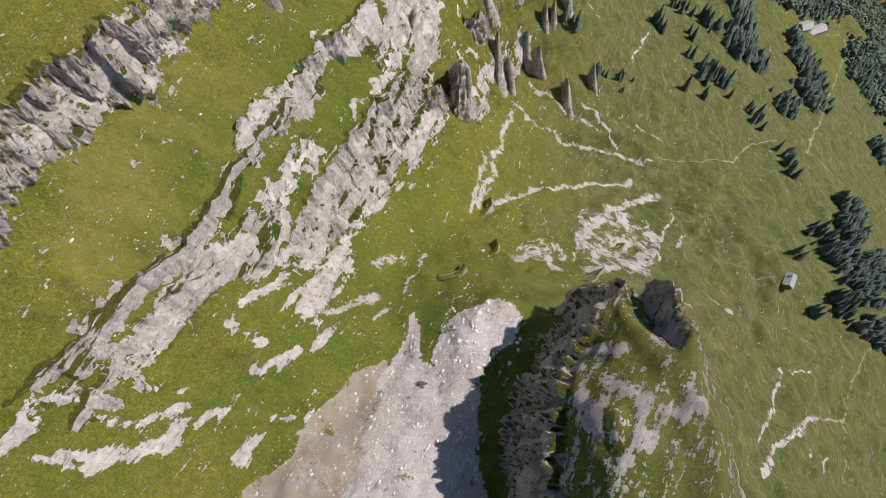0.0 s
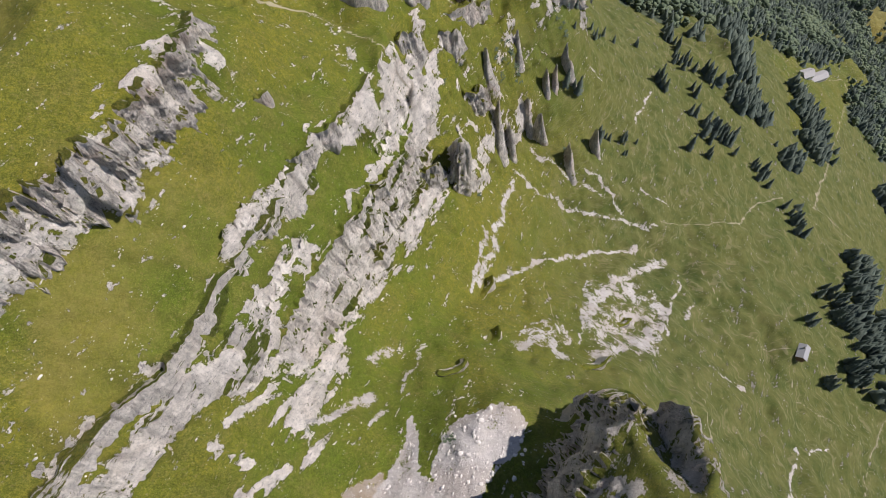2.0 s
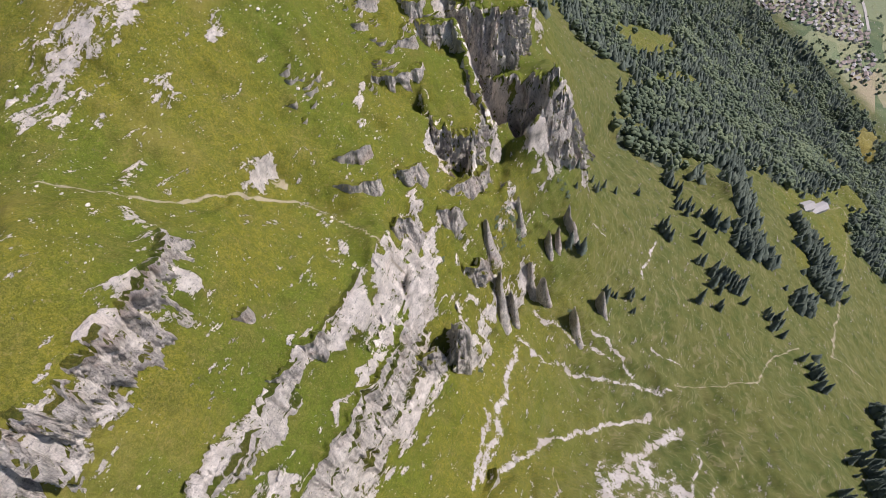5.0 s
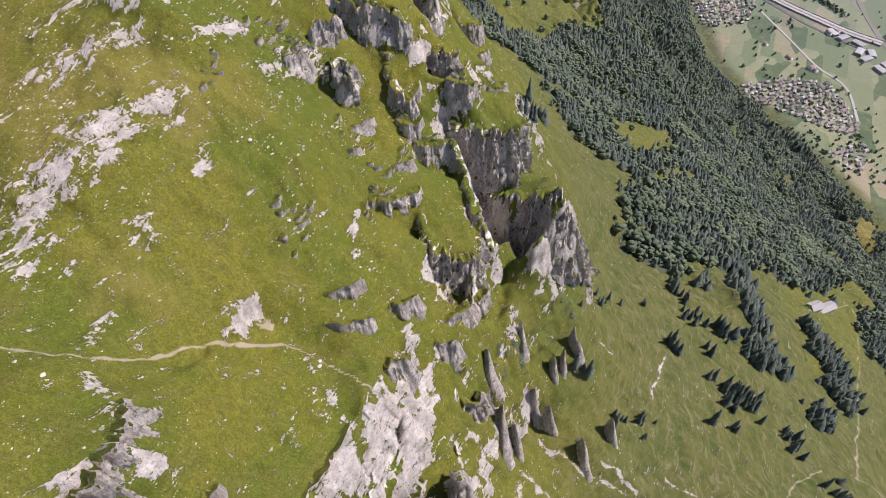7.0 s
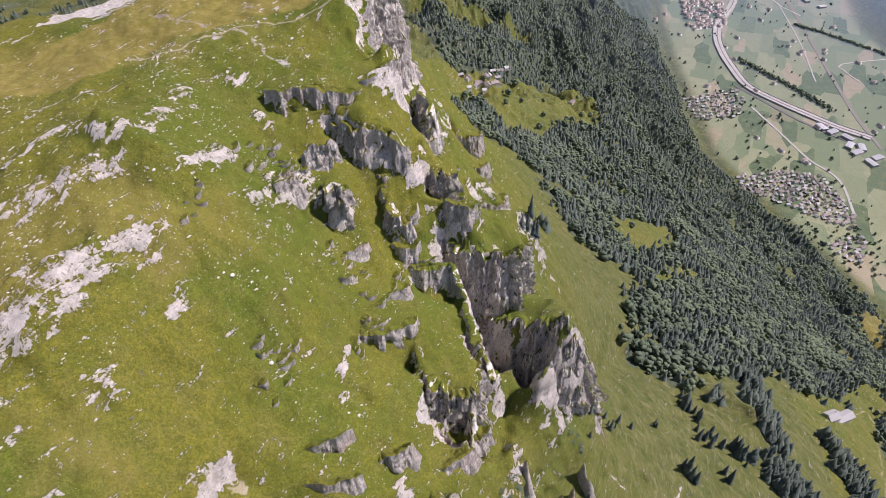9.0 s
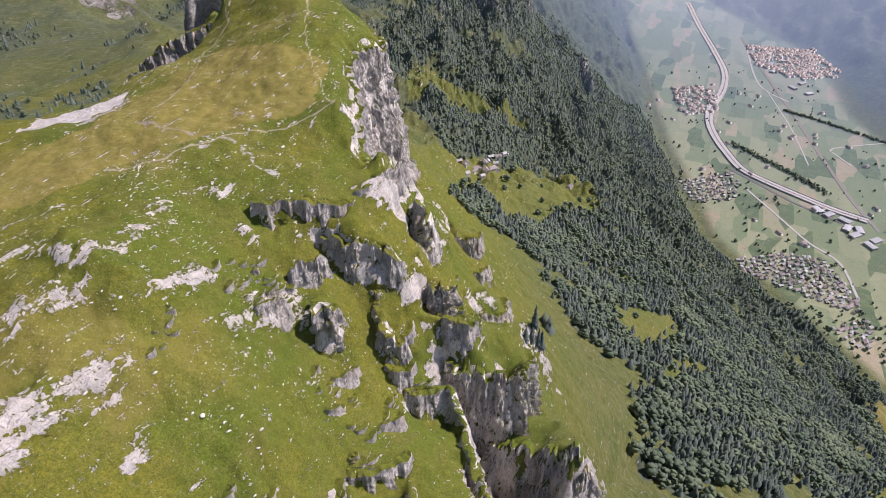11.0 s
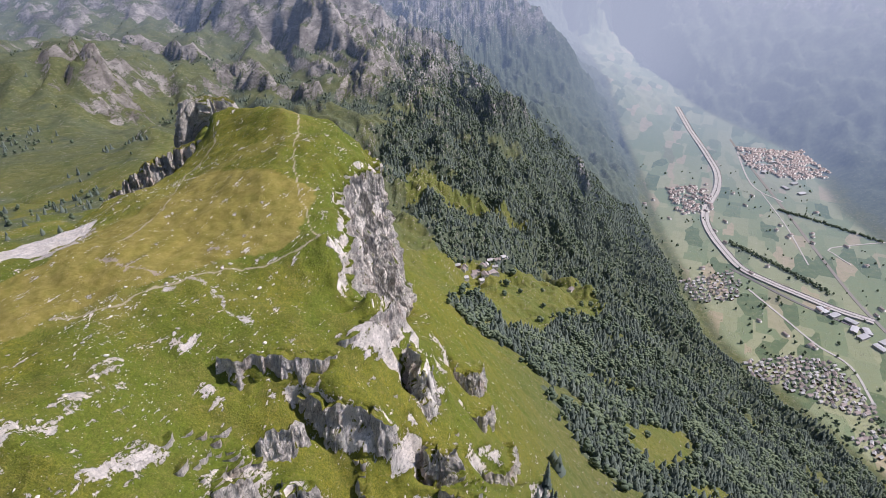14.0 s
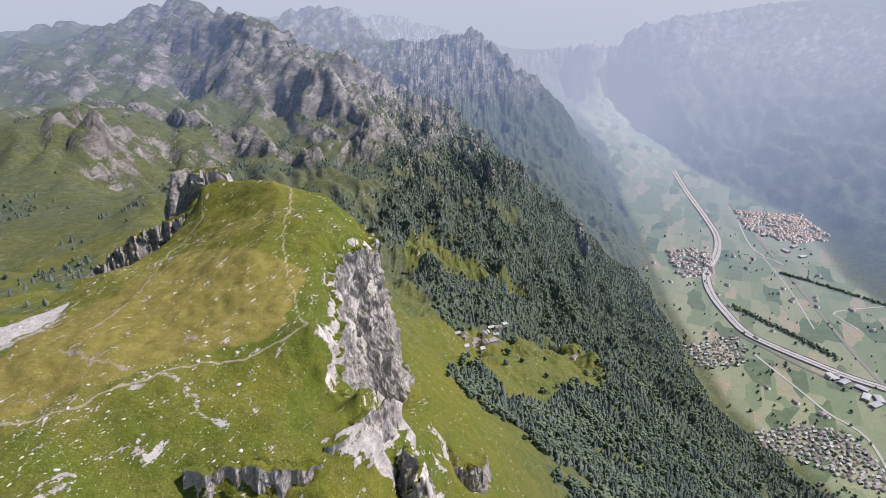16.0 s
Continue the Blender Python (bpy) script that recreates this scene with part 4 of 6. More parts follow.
def relax(lines, x0, x1, y0, y1, cell, rim=None):
    """A smooth sheet through the break lines: solved coarse to fine."""
    pts = []
    for line in lines:
        for a, b in zip(line, line[1:]):
            n = max(1, int(math.dist(a[:2], b[:2]) / cell * 1.5))
            for i in range(n + 1):
                pts.append([a[k] + (b[k] - a[k]) * i / n for k in range(3)])
    pts = np.array(pts)
    pts = pts[(pts[:, 0] > x0) & (pts[:, 0] < x1) & (pts[:, 1] > y0) & (pts[:, 1] < y1)]
    z = None
    for f in (32, 16, 8, 4, 2, 1):
        c = cell * f
        nx, ny = int(round((x1 - x0) / c)) + 1, int(round((y1 - y0) / c)) + 1
        if min(nx, ny) < 6:
            continue
        gx, gy = np.linspace(x0, x1, nx), np.linspace(y0, y1, ny)
        ix = np.clip(np.rint((pts[:, 0] - x0) / (x1 - x0) * (nx - 1)).astype(int), 0, nx - 1)
        iy = np.clip(np.rint((pts[:, 1] - y0) / (y1 - y0) * (ny - 1)).astype(int), 0, ny - 1)
        s, w = np.zeros((ny, nx)), np.zeros((ny, nx))
        np.add.at(s, (iy, ix), pts[:, 2])
        np.add.at(w, (iy, ix), 1)
        fixed = w > 0
        val = s / np.maximum(w, 1)
        if rim is not None:
            e = np.zeros((ny, nx), bool)
            e[0], e[-1], e[:, 0], e[:, -1] = True, True, True, True
            fixed, val = fixed | e, np.where(e, rim(*np.meshgrid(gx, gy)), val)
        z = np.full((ny, nx), pts[:, 2].mean()) if z is None else sample(z, px0, px1, py0, py1, *np.meshgrid(gx, gy))
        for i in range(260 if f > 1 else 120):
            z = np.where(fixed, val, z)
            p = np.pad(z, 1, mode="edge")
            z = 0.25 * (p[:-2, 1:-1] + p[2:, 1:-1] + p[1:-1, :-2] + p[1:-1, 2:])
        z = np.where(fixed, 0.65 * val + 0.35 * z, z)
        px0, px1, py0, py1 = x0, x1, y0, y1
    return z


def sample(z, x0, x1, y0, y1, x, y):
    ny, nx = z.shape
    u, v = np.clip((x - x0) / (x1 - x0) * (nx - 1), 0, nx - 1.001), np.clip((y - y0) / (y1 - y0) * (ny - 1), 0, ny - 1.001)
    i, j = u.astype(int), v.astype(int)
    u, v = u - i, v - j
    return (z[j, i] * (1 - u) + z[j, i + 1] * u) * (1 - v) + (z[j + 1, i] * (1 - u) + z[j + 1, i + 1] * u) * v


FAR_BOX, NEAR_BOX = (-3200, 3600, -400, 4800), (-280, 480, -80, 800)
FAR_Z = relax(list(FAR_LINES.values()) + list(NEAR_LINES.values()), *FAR_BOX, 20)
NEAR_Z = relax(list(NEAR_LINES.values()) + [FAR_LINES["spur_wood"]], *NEAR_BOX, 2, lambda x, y: sample(FAR_Z, *FAR_BOX, x, y))


def base_height(x, y):
    inside = np.minimum(np.minimum(x - NEAR_BOX[0], NEAR_BOX[1] - x), np.minimum(y - NEAR_BOX[2], NEAR_BOX[3] - y))
    w = sstep(0, 40, inside)
    return sample(FAR_Z, *FAR_BOX, x, y) * (1 - w) + sample(NEAR_Z, *NEAR_BOX, x, y) * w


def bare_rock(x, y):
    """Where the drawn bands of rock lie, 0 to 1, and how far they stand out of the grass."""
    across, along = 0.88 * x - 0.47 * y, 0.47 * x + 0.88 * y
    rag = 1.5 * fbm(across / 2.6, along / 13, 3, 77)
    bx, by = x + 1.8 * fbm(x / 11, y / 11, 2, 78), y + 1.8 * fbm(x / 11, y / 11, 2, 79)
    mask, rise = np.zeros(x.shape), np.zeros(x.shape)
    for wide, up, line in ROCK_LINES:
        loose = line[0][0] < -40 and line[0][1] > 150
        wide, up = (1.45 * wide, 0.7 * up) if loose else (wide, up)
        d = near_line(bx, by, line, wide * 0.75 + 3)
        m = 1 - sstep(0.16 * wide, 0.60 * wide + 0.5, d + (0.16 * wide + 0.9) * rag)
        mask, rise = np.maximum(mask, m * (0.62 if loose else 1.0)), np.maximum(rise, m * up)
    return mask, rise


def height(x, y):
    """The land: the sheet, bent by noise, with crags on its steep parts and gullies on the mountains."""
    x, y = np.asarray(x, float), np.asarray(y, float)
    far = sstep(500, 1100, np.hypot(x, y - 150))
    wx = x + 0.9 * fbm(x / 17, y / 17, 3, 3) * (1 - far)
    wy = y + 0.9 * fbm(x / 17, y / 17, 3, 8) * (1 - far)
    z = base_height(wx, wy)
    e = 2.0 + 14 * far
    gx = (base_height(wx + e, wy) - base_height(wx - e, wy)) / (2 * e)
    gy = (base_height(wx, wy + e) - base_height(wx, wy - e)) / (2 * e)
    slope = np.hypot(gx, gy)
    steep = sstep(1.3, 2.4, slope) * (1 - far)
    z = z + steep * (2.5 * ridged(x / 15, y / 15, 4, 21) - 2.0)
    z = z + (1 - far) * sstep(0.45, 0.9, slope) * sstep(1.9, 1.3, slope) * 1.7 * (ridged(x / 13 + y / 40, y / 17, 3, 35) - 0.4)
    z = z + (1 - far) * (2.3 * fbm(x / 38, y / 38, 4, 30) + 0.5 * fbm(x / 6, y / 6, 3, 40) + 1.5 * sstep(-105, -125, z) * (ridged(x / 21, y / 21, 3, 48) - 0.4))
    hummocks = (1 - far) * sstep(-10, 15, x) * sstep(230, 170, y) * sstep(-240, -262, z)
    z = z + hummocks * (1.9 * fbm(x / 17, y / 17, 3, 44) + 1.6 * ridged(x / 30, y / 30, 2, 47))
    valley = sstep(-820, -870, z)
    ribs = far * (1 - valley) * sstep(1000, 1350, y) * sstep(500, 150, x)
    bend = 60 * fbm(x / 240, y / 240, 2, 57)
    z = z + ribs * (38 * (ridged((x + 0.35 * y + bend) / 150, y / 620, 3, 58) - 0.45) + 12 * (ridged((x + 0.35 * y + bend) / 48, y / 170, 3, 59) - 0.45))
    mount = far * (1 - valley) * sstep(0.12, 0.5, slope)
    z = z + mount * (64 * (ridged(x / 330, y / 330, 5, 50, 0.5) - 0.45) + 34 * (ridged(x / 95, y / 130, 4, 55) - 0.45) + 8 * fbm(x / 45, y / 45, 4, 60))
    k = np.nonzero(np.atleast_1d(y) > 1150)[0 if np.ndim(y) < 2 else slice(None)]
    z = np.atleast_1d(z)
    if np.size(k):
        xs, ys = np.atleast_1d(x)[k], np.atleast_1d(y)[k]
        wx, wy = xs + 16 * fbm(xs / 60, ys / 60, 3, 210), ys + 20 * fbm(xs / 60, ys / 60, 3, 211)
        step = np.zeros(xs.shape)
        for wide, line in FAR_BANDS:
            step = np.maximum(step, 1 - sstep(0.3 * wide, 0.7 * wide, near_line(wx, wy, line, wide)))
        z[k] += step * (14 + 16 * ridged(xs / 40, ys / 40, 3, 212))
    mask, rise = bare_rock(np.atleast_1d(x), np.atleast_1d(y))
    z = z + (rise * (0.30 + 1.7 * np.maximum(ridged((0.88 * np.atleast_1d(x) - 0.47 * np.atleast_1d(y)) / 4.2, (0.47 * np.atleast_1d(x) + 0.88 * np.atleast_1d(y)) / 16, 3, 81), 0))).reshape(np.shape(z))
    return z

# ---------------------------------------------------------------- the ground, one sheet to the horizon
def spaced(stops):
    """Coordinates from stops of (place, spacing)."""
    v = [stops[0][0]]
    while v[-1] < stops[-1][0]:
        v.append(v[-1] + np.interp(v[-1], [s[0] for s in stops], [s[1] for s in stops]))
    return np.array(v)


GX = spaced([(-3150, 32), (-900, 16), (-260, 4), (-135, 1.0), (105, 1.0), (230, 2.2), (480, 5), (1500, 15), (3500, 36)])
GY = spaced([(-350, 12), (-60, 3), (0, 1.2), (20, 1.0), (460, 1.0), (560, 2.2), (900, 5), (2500, 13), (4700, 32)])
X, Y = np.meshgrid(GX, GY)
Z = height(X, Y)


def land_at(x, y):
    """Height of the finished ground at places, from its grid."""
    x, y = np.atleast_1d(np.asarray(x, float)), np.atleast_1d(np.asarray(y, float))
    i, j = np.clip(np.searchsorted(GX, x) - 1, 0, len(GX) - 2), np.clip(np.searchsorted(GY, y) - 1, 0, len(GY) - 2)
    u, v = np.clip((x - GX[i]) / (GX[i + 1] - GX[i]), 0, 1), np.clip((y - GY[j]) / (GY[j + 1] - GY[j]), 0, 1)
    return (Z[j, i] * (1 - u) + Z[j, i + 1] * u) * (1 - v) + (Z[j + 1, i] * (1 - u) + Z[j + 1, i + 1] * u) * v
DZX, DZY = np.gradient(Z, GX, axis=1), np.gradient(Z, GY, axis=0)
SLOPE = np.hypot(DZX, DZY)
FAR = sstep(500, 1100, np.hypot(X, Y - 150))
REACH = np.hypot(X, Y - 150)


def on_floor(x, y):
    """1 on the flat floor of the big valley, 0 beside it."""
    w, e = FAR_LINES["valley_west"], FAR_LINES["valley_east"]
    west, east = np.interp(y, [q[1] for q in w], [q[0] for q in w]), np.interp(y, [q[1] for q in e], [q[0] for q in e])
    return sstep(0, 40, x - west - 10) * sstep(0, 60, east - x)


def forest_at(x, y, z):
    """How wooded a place is, 0 to 1."""
    edge = 34 * fbm(x / 80, y / 80, 4, 120)
    ring = TREE_LINE + [(480, 340), (800, 330), (770, 880), (715, 1105), (650, 1400), (660, 1600), (690, 2000), (560, 1980), (330, 1640), (150, 1400), (-60, 1200)]
    w = inside(x + edge, y + edge, ring).astype(float)
    for key in ("hamlet_field", "glade_field", "lower_glade", "strip_glade", "tan_field", "farm_field", "north_strip"):
        w = np.where(inside(x + edge * 0.3, y - edge * 0.3, PATCHES[key]), 0, w)
    w = np.where((w > 0) & (fbm(x / 75, y / 75, 3, 131) > 0.52) & (y < 1250), 0.15, w)
    clumps = fbm(x / 110, y / 110, 4, 125) + 0.5 * fbm(x / 30, y / 30, 2, 126)
    m = sstep(-0.25, 0.1, clumps + 1.5 * sstep(-270, -520, z) - 0.75 + 0.5 * sstep(-300, 300, x)) * sstep(1150, 1300, y)
    m = np.maximum(m, 0.8 * sstep(0.05, 0.3, clumps - 0.0006 * (y - 600)) * sstep(-200, -300, x) * sstep(550, 700, y) * sstep(-150, -230, z))
    m = np.where(inside(x, y, PATCHES["mountain_glade"]) | inside(x, y, PATCHES["north_strip"]), 0, m)
    return np.maximum(w, m) * sstep(-872, -862, z) * (1 - on_floor(x, y))


bands, _ = bare_rock(X, Y)
rock = np.maximum(bands, sstep(2.1, 3.0, SLOPE)) * (1 - FAR)
tower = [(24, -40), (26, 10), (34, 38), (44, 54), (60, 52), (70, 30), (74, 0), (76, -40)]
rock = np.maximum(rock, 0.30 * inside(X, Y, tower))
strata = np.sin(Z / 15 + 2.2 * fbm(X / 160, Y / 160, 3, 71))
rock = rock + FAR * sstep(0.74, 1.18, SLOPE - 0.28 * sstep(1800, 1600, Y) + 0.14 * sstep(1250, 1600, Y) + 0.30 * fbm(X / 70, Y / 70, 4, 70) + 0.14 * strata) * sstep(-520, -260, Z)
WX, WY = X + 2.4 * fbm(X / 12, Y / 12, 4, 200), Y + 2.4 * fbm(X / 12, Y / 12, 4, 201)
scree, path, dry, field, tone, pale = (np.zeros(X.shape) for i in range(6))
for wide, up, line in SCREE_LINES:
    wide = wide * (0.65 if line[0][0] > 30 else 1.0)
    scree = np.maximum(scree, 0.75 - 0.75 * sstep(0.1 * wide, 0.62 * wide + 0.6, near_line(WX, WY, line, wide + 3)))
scree = np.maximum(scree, inside(WX, WY, PATCHES["scree_fan"]) * (1.05 + 0.35 * fbm(X / 9, Y / 9, 3, 140)))
brown = inside(WX, WY, PATCHES["brown_scree"]) * (0.95 + 0.4 * fbm(X / 7, Y / 7, 3, 141))
scree = np.maximum(scree, brown)
for wide, up, line in PATH_LINES:
    path = np.maximum(path, (0.72 if line[0][0] > 30 else 0.9) * (1 - sstep(0.15 * wide, 0.5 * wide + 0.7, near_line(0.5 * X + 0.5 * WX, 0.5 * Y + 0.5 * WY, line, wide + 4))))
path = np.maximum(path, 0.75 * inside(X, Y, PATCHES["bare_spot"]))
scree = np.maximum(scree, (inside(WX, WY, PATCHES["basin_scree"]) | inside(WX, WY, PATCHES["basin_spot"])) * (0.55 + 0.5 * fbm(X / 8, Y / 8, 3, 142)))
rock = np.maximum(rock, inside(WX, WY, PATCHES["west_scar"]) * 1.9)
dry = np.maximum(inside(X + 3 * fbm(X / 12, Y / 12, 2, 150), Y, PATCHES["dry_plateau"]), inside(X, Y, PATCHES["tan_field"])) * 0.9
dry = np.maximum(dry, 0.45 * sstep(0.1, 0.5, fbm(X / 45, Y / 45, 3, 152)) * sstep(-40, -90, X) * (1 - FAR))
dry = np.maximum(dry, 0.95 * brown)
wood = forest_at(X, Y, Z)
BX, BY = X + 16 * fbm(X / 60, Y / 60, 3, 210), Y + 20 * fbm(X / 60, Y / 60, 3, 211)
for wide, line in FAR_BANDS:
    d = near_line(BX, BY, line, wide + 30)
    rock = np.maximum(rock, (0.8 - 0.8 * sstep(0.15 * wide, 0.75 * wide, d)) * sstep(0.35, 0.8, SLOPE))
wood = np.maximum(wood, 0.95 * sstep(-0.12, 0.12, fbm(X / 210, Y / 210, 4, 215) + 0.15) * sstep(1380, 1480, X + 25 * fbm(X / 90, Y / 90, 2, 216)) * (1 - inside(X, Y, SETTLEMENTS["town"])) * sstep(-878, -868, Z))
heath = FAR * sstep(650, 950, Y) * (0.22 + 0.33 * sstep(-0.25, 0.3, fbm(X / 55, Y / 55, 5, 230)))
for key in ("hamlet_field", "glade_field", "lower_glade", "farm_field", "north_strip"):
    heath = np.where(inside(X, Y, PATCHES[key]), 0, heath)
wood = np.maximum(wood, heath) * (1 - on_floor(X, Y))
field = on_floor(X, Y)
tone = np.maximum(sstep(-10, 110, X - 0.03 * Y) * 0.8, 0.95 * FAR * sstep(450, 800, Y - 0.3 * X))
for key in ("hamlet_field", "glade_field", "lower_glade", "farm_field", "north_strip"):
    tone = np.where(inside(X, Y, PATCHES[key]), 0.55 * tone, tone)
# weight of the haze painted into the far land, growing with distance
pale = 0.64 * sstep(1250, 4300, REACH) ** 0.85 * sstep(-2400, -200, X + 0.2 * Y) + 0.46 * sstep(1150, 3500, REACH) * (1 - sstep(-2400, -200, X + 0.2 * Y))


def sheet(name, X, Y, Z, layers, mat, keep):
    """A mesh over a grid, with cover values as colour layers."""
    ny, nx = Z.shape
    me = bpy.data.meshes.new(name)
    me.vertices.add(nx * ny)
    me.vertices.foreach_set("co", np.stack([X, Y, Z], -1).astype(np.float32).ravel())
    k = (np.arange(ny - 1)[:, None] * nx + np.arange(nx - 1)[None]).ravel()
    quads = np.stack([k, k + 1, k + nx + 1, k + nx], 1).astype(np.int32)
    quads = quads[keep.ravel()]
    me.loops.add(quads.size)
    me.loops.foreach_set("vertex_index", quads.ravel())
    me.polygons.add(len(quads))
    me.polygons.foreach_set("loop_start", np.arange(0, quads.size, 4, dtype=np.int32))
    me.polygons.foreach_set("use_smooth", np.ones(len(quads), bool))
    me.update(calc_edges=True)
    for key, four in layers.items():
        a = me.attributes.new(key, "FLOAT_COLOR", "POINT")
        a.data.foreach_set("color", np.stack([np.broadcast_to(v, Z.shape) for v in four], -1).astype(np.float32).ravel())
    me.materials.append(mat)
    return new(name, me)


# steep faces are pushed in and out in plan, so that they have ribs, ledges and overhangs
STEEP = sstep(1.5, 2.6, SLOPE) * (1 - FAR)
RIB = 1.6 * fbm((X + Y) / 7.0, (X - Y) / 7.0, 3, 90) + 1.1 * np.sin(Z / 2.3 + 2.5 * fbm(X / 20, Y / 20, 2, 95))
PUSH = STEEP * RIB / np.maximum(SLOPE, 0.5)
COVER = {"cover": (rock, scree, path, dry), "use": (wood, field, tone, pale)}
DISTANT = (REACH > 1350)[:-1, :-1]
ground = sheet("ground", X + PUSH * DZX, Y + PUSH * DZY, Z, COVER, GROUND, ~DISTANT)
tagged(ground, "grassy alpine ridge with pale limestone cliffs above a wide valley", "ground", kind="structure")
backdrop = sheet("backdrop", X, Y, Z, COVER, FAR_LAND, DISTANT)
tagged(backdrop, "far hazy mountain ranges and the upper valley floor", "backdrop", kind="structure")


# ---------------------------------------------------------------- helpers for things
def mesh_of(name, verts, faces, mat, smooth=False):
    me = bpy.data.meshes.new(name)
    me.from_pydata([tuple(map(float, v)) for v in verts], [], faces)
    me.materials.append(mat)
    if smooth:
        me.polygons.foreach_set("use_smooth", np.ones(len(me.polygons), bool))
    me.update()
    return me


def part(name, me, parent, label=""):
    ob = new(name, me)
    ob.parent = parent
    return tagged(ob, label) if label else ob


def land(x, y):
    return float(land_at(x, y)[0])


# ---------------------------------------------------------------- crags and boulders
def crag(lx, ly, rx, ry, high, deep, seed, stands=False):
    """A block of limestone in the slope: clefts and ledges round its sides, and a turfed top that runs back into the hill."""
    wide = math.hypot(rx - lx, ry - ly)
    ux, uy = (rx - lx) / wide, (ry - ly) / wide
    vx, vy = -uy, ux
    jag = 1.0 if 24 < high < 55 and lx > 4 and ly > 100 else 0.25
    deep = deep if stands else max(deep, min(0.55 * high, 1.0 * wide + 2))
    half, back = 0.60 * wide, 0.5 * deep + 1.0
    cx, cy = 0.5 * (lx + rx) + vx * (back - 0.5), 0.5 * (ly + ry) + vy * (back - 0.5)
    front = land_at(lx + ux * np.linspace(0, wide, 9), ly + uy * np.linspace(0, wide, 9)).mean()
    rear = land_at(cx + vx * back + ux * np.linspace(-half, half, 5) * 0.7, cy + vy * back + uy * np.linspace(-half, half, 5) * 0.7).mean()
    crest = front + high if stands else max(min(front + high, rear + (0.06 if jag > 0.5 else -0.07) * high), front + (0.3 if jag > 0.5 else 0.06) * high)
    if not stands and high > 8 and crest - front < 0.10 * high:
        return None
    rear = rear if not stands else crest - 0.12 * high

    def top_at(a, b):
        """Height of the block's top at a along and b into the slope."""
        x, y = cx + ux * a + vx * b, cy + uy * a + vy * b
        f = 0.5 + 0.5 * b / back
        rough = 0.10 * np.tanh(3.5 * fbm(x / 7 + seed, y / 7, 2, seed + 3)) + 0.10 * fbm(x / 4, y / 4, 3, seed + 4) - 0.08
        dome = 0.14 * high * ((a / half) ** 2 + (b / back) ** 2) if stands else 0.0
        return crest - dome + (rear - 0.8 - crest) * np.clip(f, 0, 1) ** 1.5 + (jag * rough * (1 - 0.7 * f) + 0.03 * fbm(x / 5, y / 5, 3, seed + 8)) * high

    lean = 0.0 if stands or jag > 0.5 else 0.26 * (crest - front)
    around = 2.2 * (half + back) * 1.6
    n, up, caps = int(np.clip(around / 0.7, 26, 190)), int(np.clip(high / 0.85, 8, 40)), 8
    t = np.linspace(0, 2 * math.pi, n, endpoint=False)
    power = 0.45 if half > 8 else 0.6
    ea, eb = np.sign(np.cos(t)) * np.abs(np.cos(t)) ** power * half, np.sign(np.sin(t)) * np.abs(np.sin(t)) ** power * back
    lump = 1 + 0.16 * fbm(np.cos(t) * 1.3 + seed * 3.7, np.sin(t) * 1.3, 3, seed + 6)
    ea, eb = ea * lump, eb * lump
    s = np.concatenate([[0], np.cumsum(np.hypot(np.diff(ea), np.diff(eb)))])
    px, py = cx + ux * ea + vx * eb, cy + uy * ea + vy * eb
    low = np.minimum(land_at(px, py), front + 0.5 * high) - 4
    rim = np.maximum(top_at(ea * 0.9, eb * 0.9 + lean), low + 0.5)
    loop = 0.5 - 0.5 * np.cos(np.minimum(s, s[-1] - s) / 4)
    loop = np.where(np.minimum(s, s[-1] - s) > 4 * math.pi, 1, loop)
    size = min(1.0, high / 13)
    rows = []
    for k in range(up + caps + 1):
        if k <= up:
            f = k / up
            z = low + (rim - low) * f
            shrink = 1 - 0.16 * f ** 1.5 - 0.10 * max(0.0, f - 0.85) / 0.15
            cleft = np.maximum(ridged(s / 5.2 + seed * 3.1, z / 45, 2, seed + 5) - 0.45, 0) * 6.5
            ledge = np.abs(np.mod(z / 4.6 + 1.1 * fbm(s / 8, z / 12, 2, seed + 9), 1.0) - 0.5) * 2
            out = loop * size * (-cleft - 1.2 * ledge + 1.1 * fbm(s / 2.6, z / 3.4, 4, seed + 12) + 1.6 * np.tanh(4 * fbm(s / 7 + seed, z / 30, 2, seed + 15)))
            a, b = ea * shrink, eb * shrink
            r = np.hypot(a, b)
            grow = np.clip(1 + out / np.maximum(r, 1.5), 0.45, 1.5)
            a, b = a * grow, b * grow + lean * f
        else:
            f = (k - up) / caps
            a, b = rows[up][1] * (1 - f) * (1 - f) + ea * 0.74 * f * (1 - f), lean + (rows[up][2] - lean) * (1 - f) * (1 - f) + eb * 0.74 * f * (1 - f)
            z = top_at(a, b) + (rim - top_at(rows[up][1], rows[up][2])) * max(0.0, 1 - 3 * f)
        rows.append((z, a, b))
    co = np.concatenate([np.stack([cx + ux * a + vx * b, cy + uy * a + vy * b, z], 1) for z, a, b in rows])
    ox, oy, oz = cx, cy, float(front)
    faces = [(k * n + i, k * n + (i + 1) % n, (k + 1) * n + (i + 1) % n, (k + 1) * n + i) for k in range(len(rows) - 1) for i in range(n)]
    root = new("rock_crag")
    root.location = (ox, oy, oz)
    cut = up * n
    part("rock_face", mesh_of("rock_face", co[:(up + 1) * n] - (ox, oy, oz), faces[:cut], ROCK), root)
    cap = [tuple(i - up * n for i in f) for f in faces[cut:-n]]
    last = (caps - 1) * n
    cap += [(last + i, last + (i + 1) % n, caps * n) for i in range(n)]
    part("turf_top", mesh_of("turf_top", co[up * n:(up + caps) * n + 1] - (ox, oy, oz), cap, ROCK if stands else TURF), root, "grassy top of the crag")
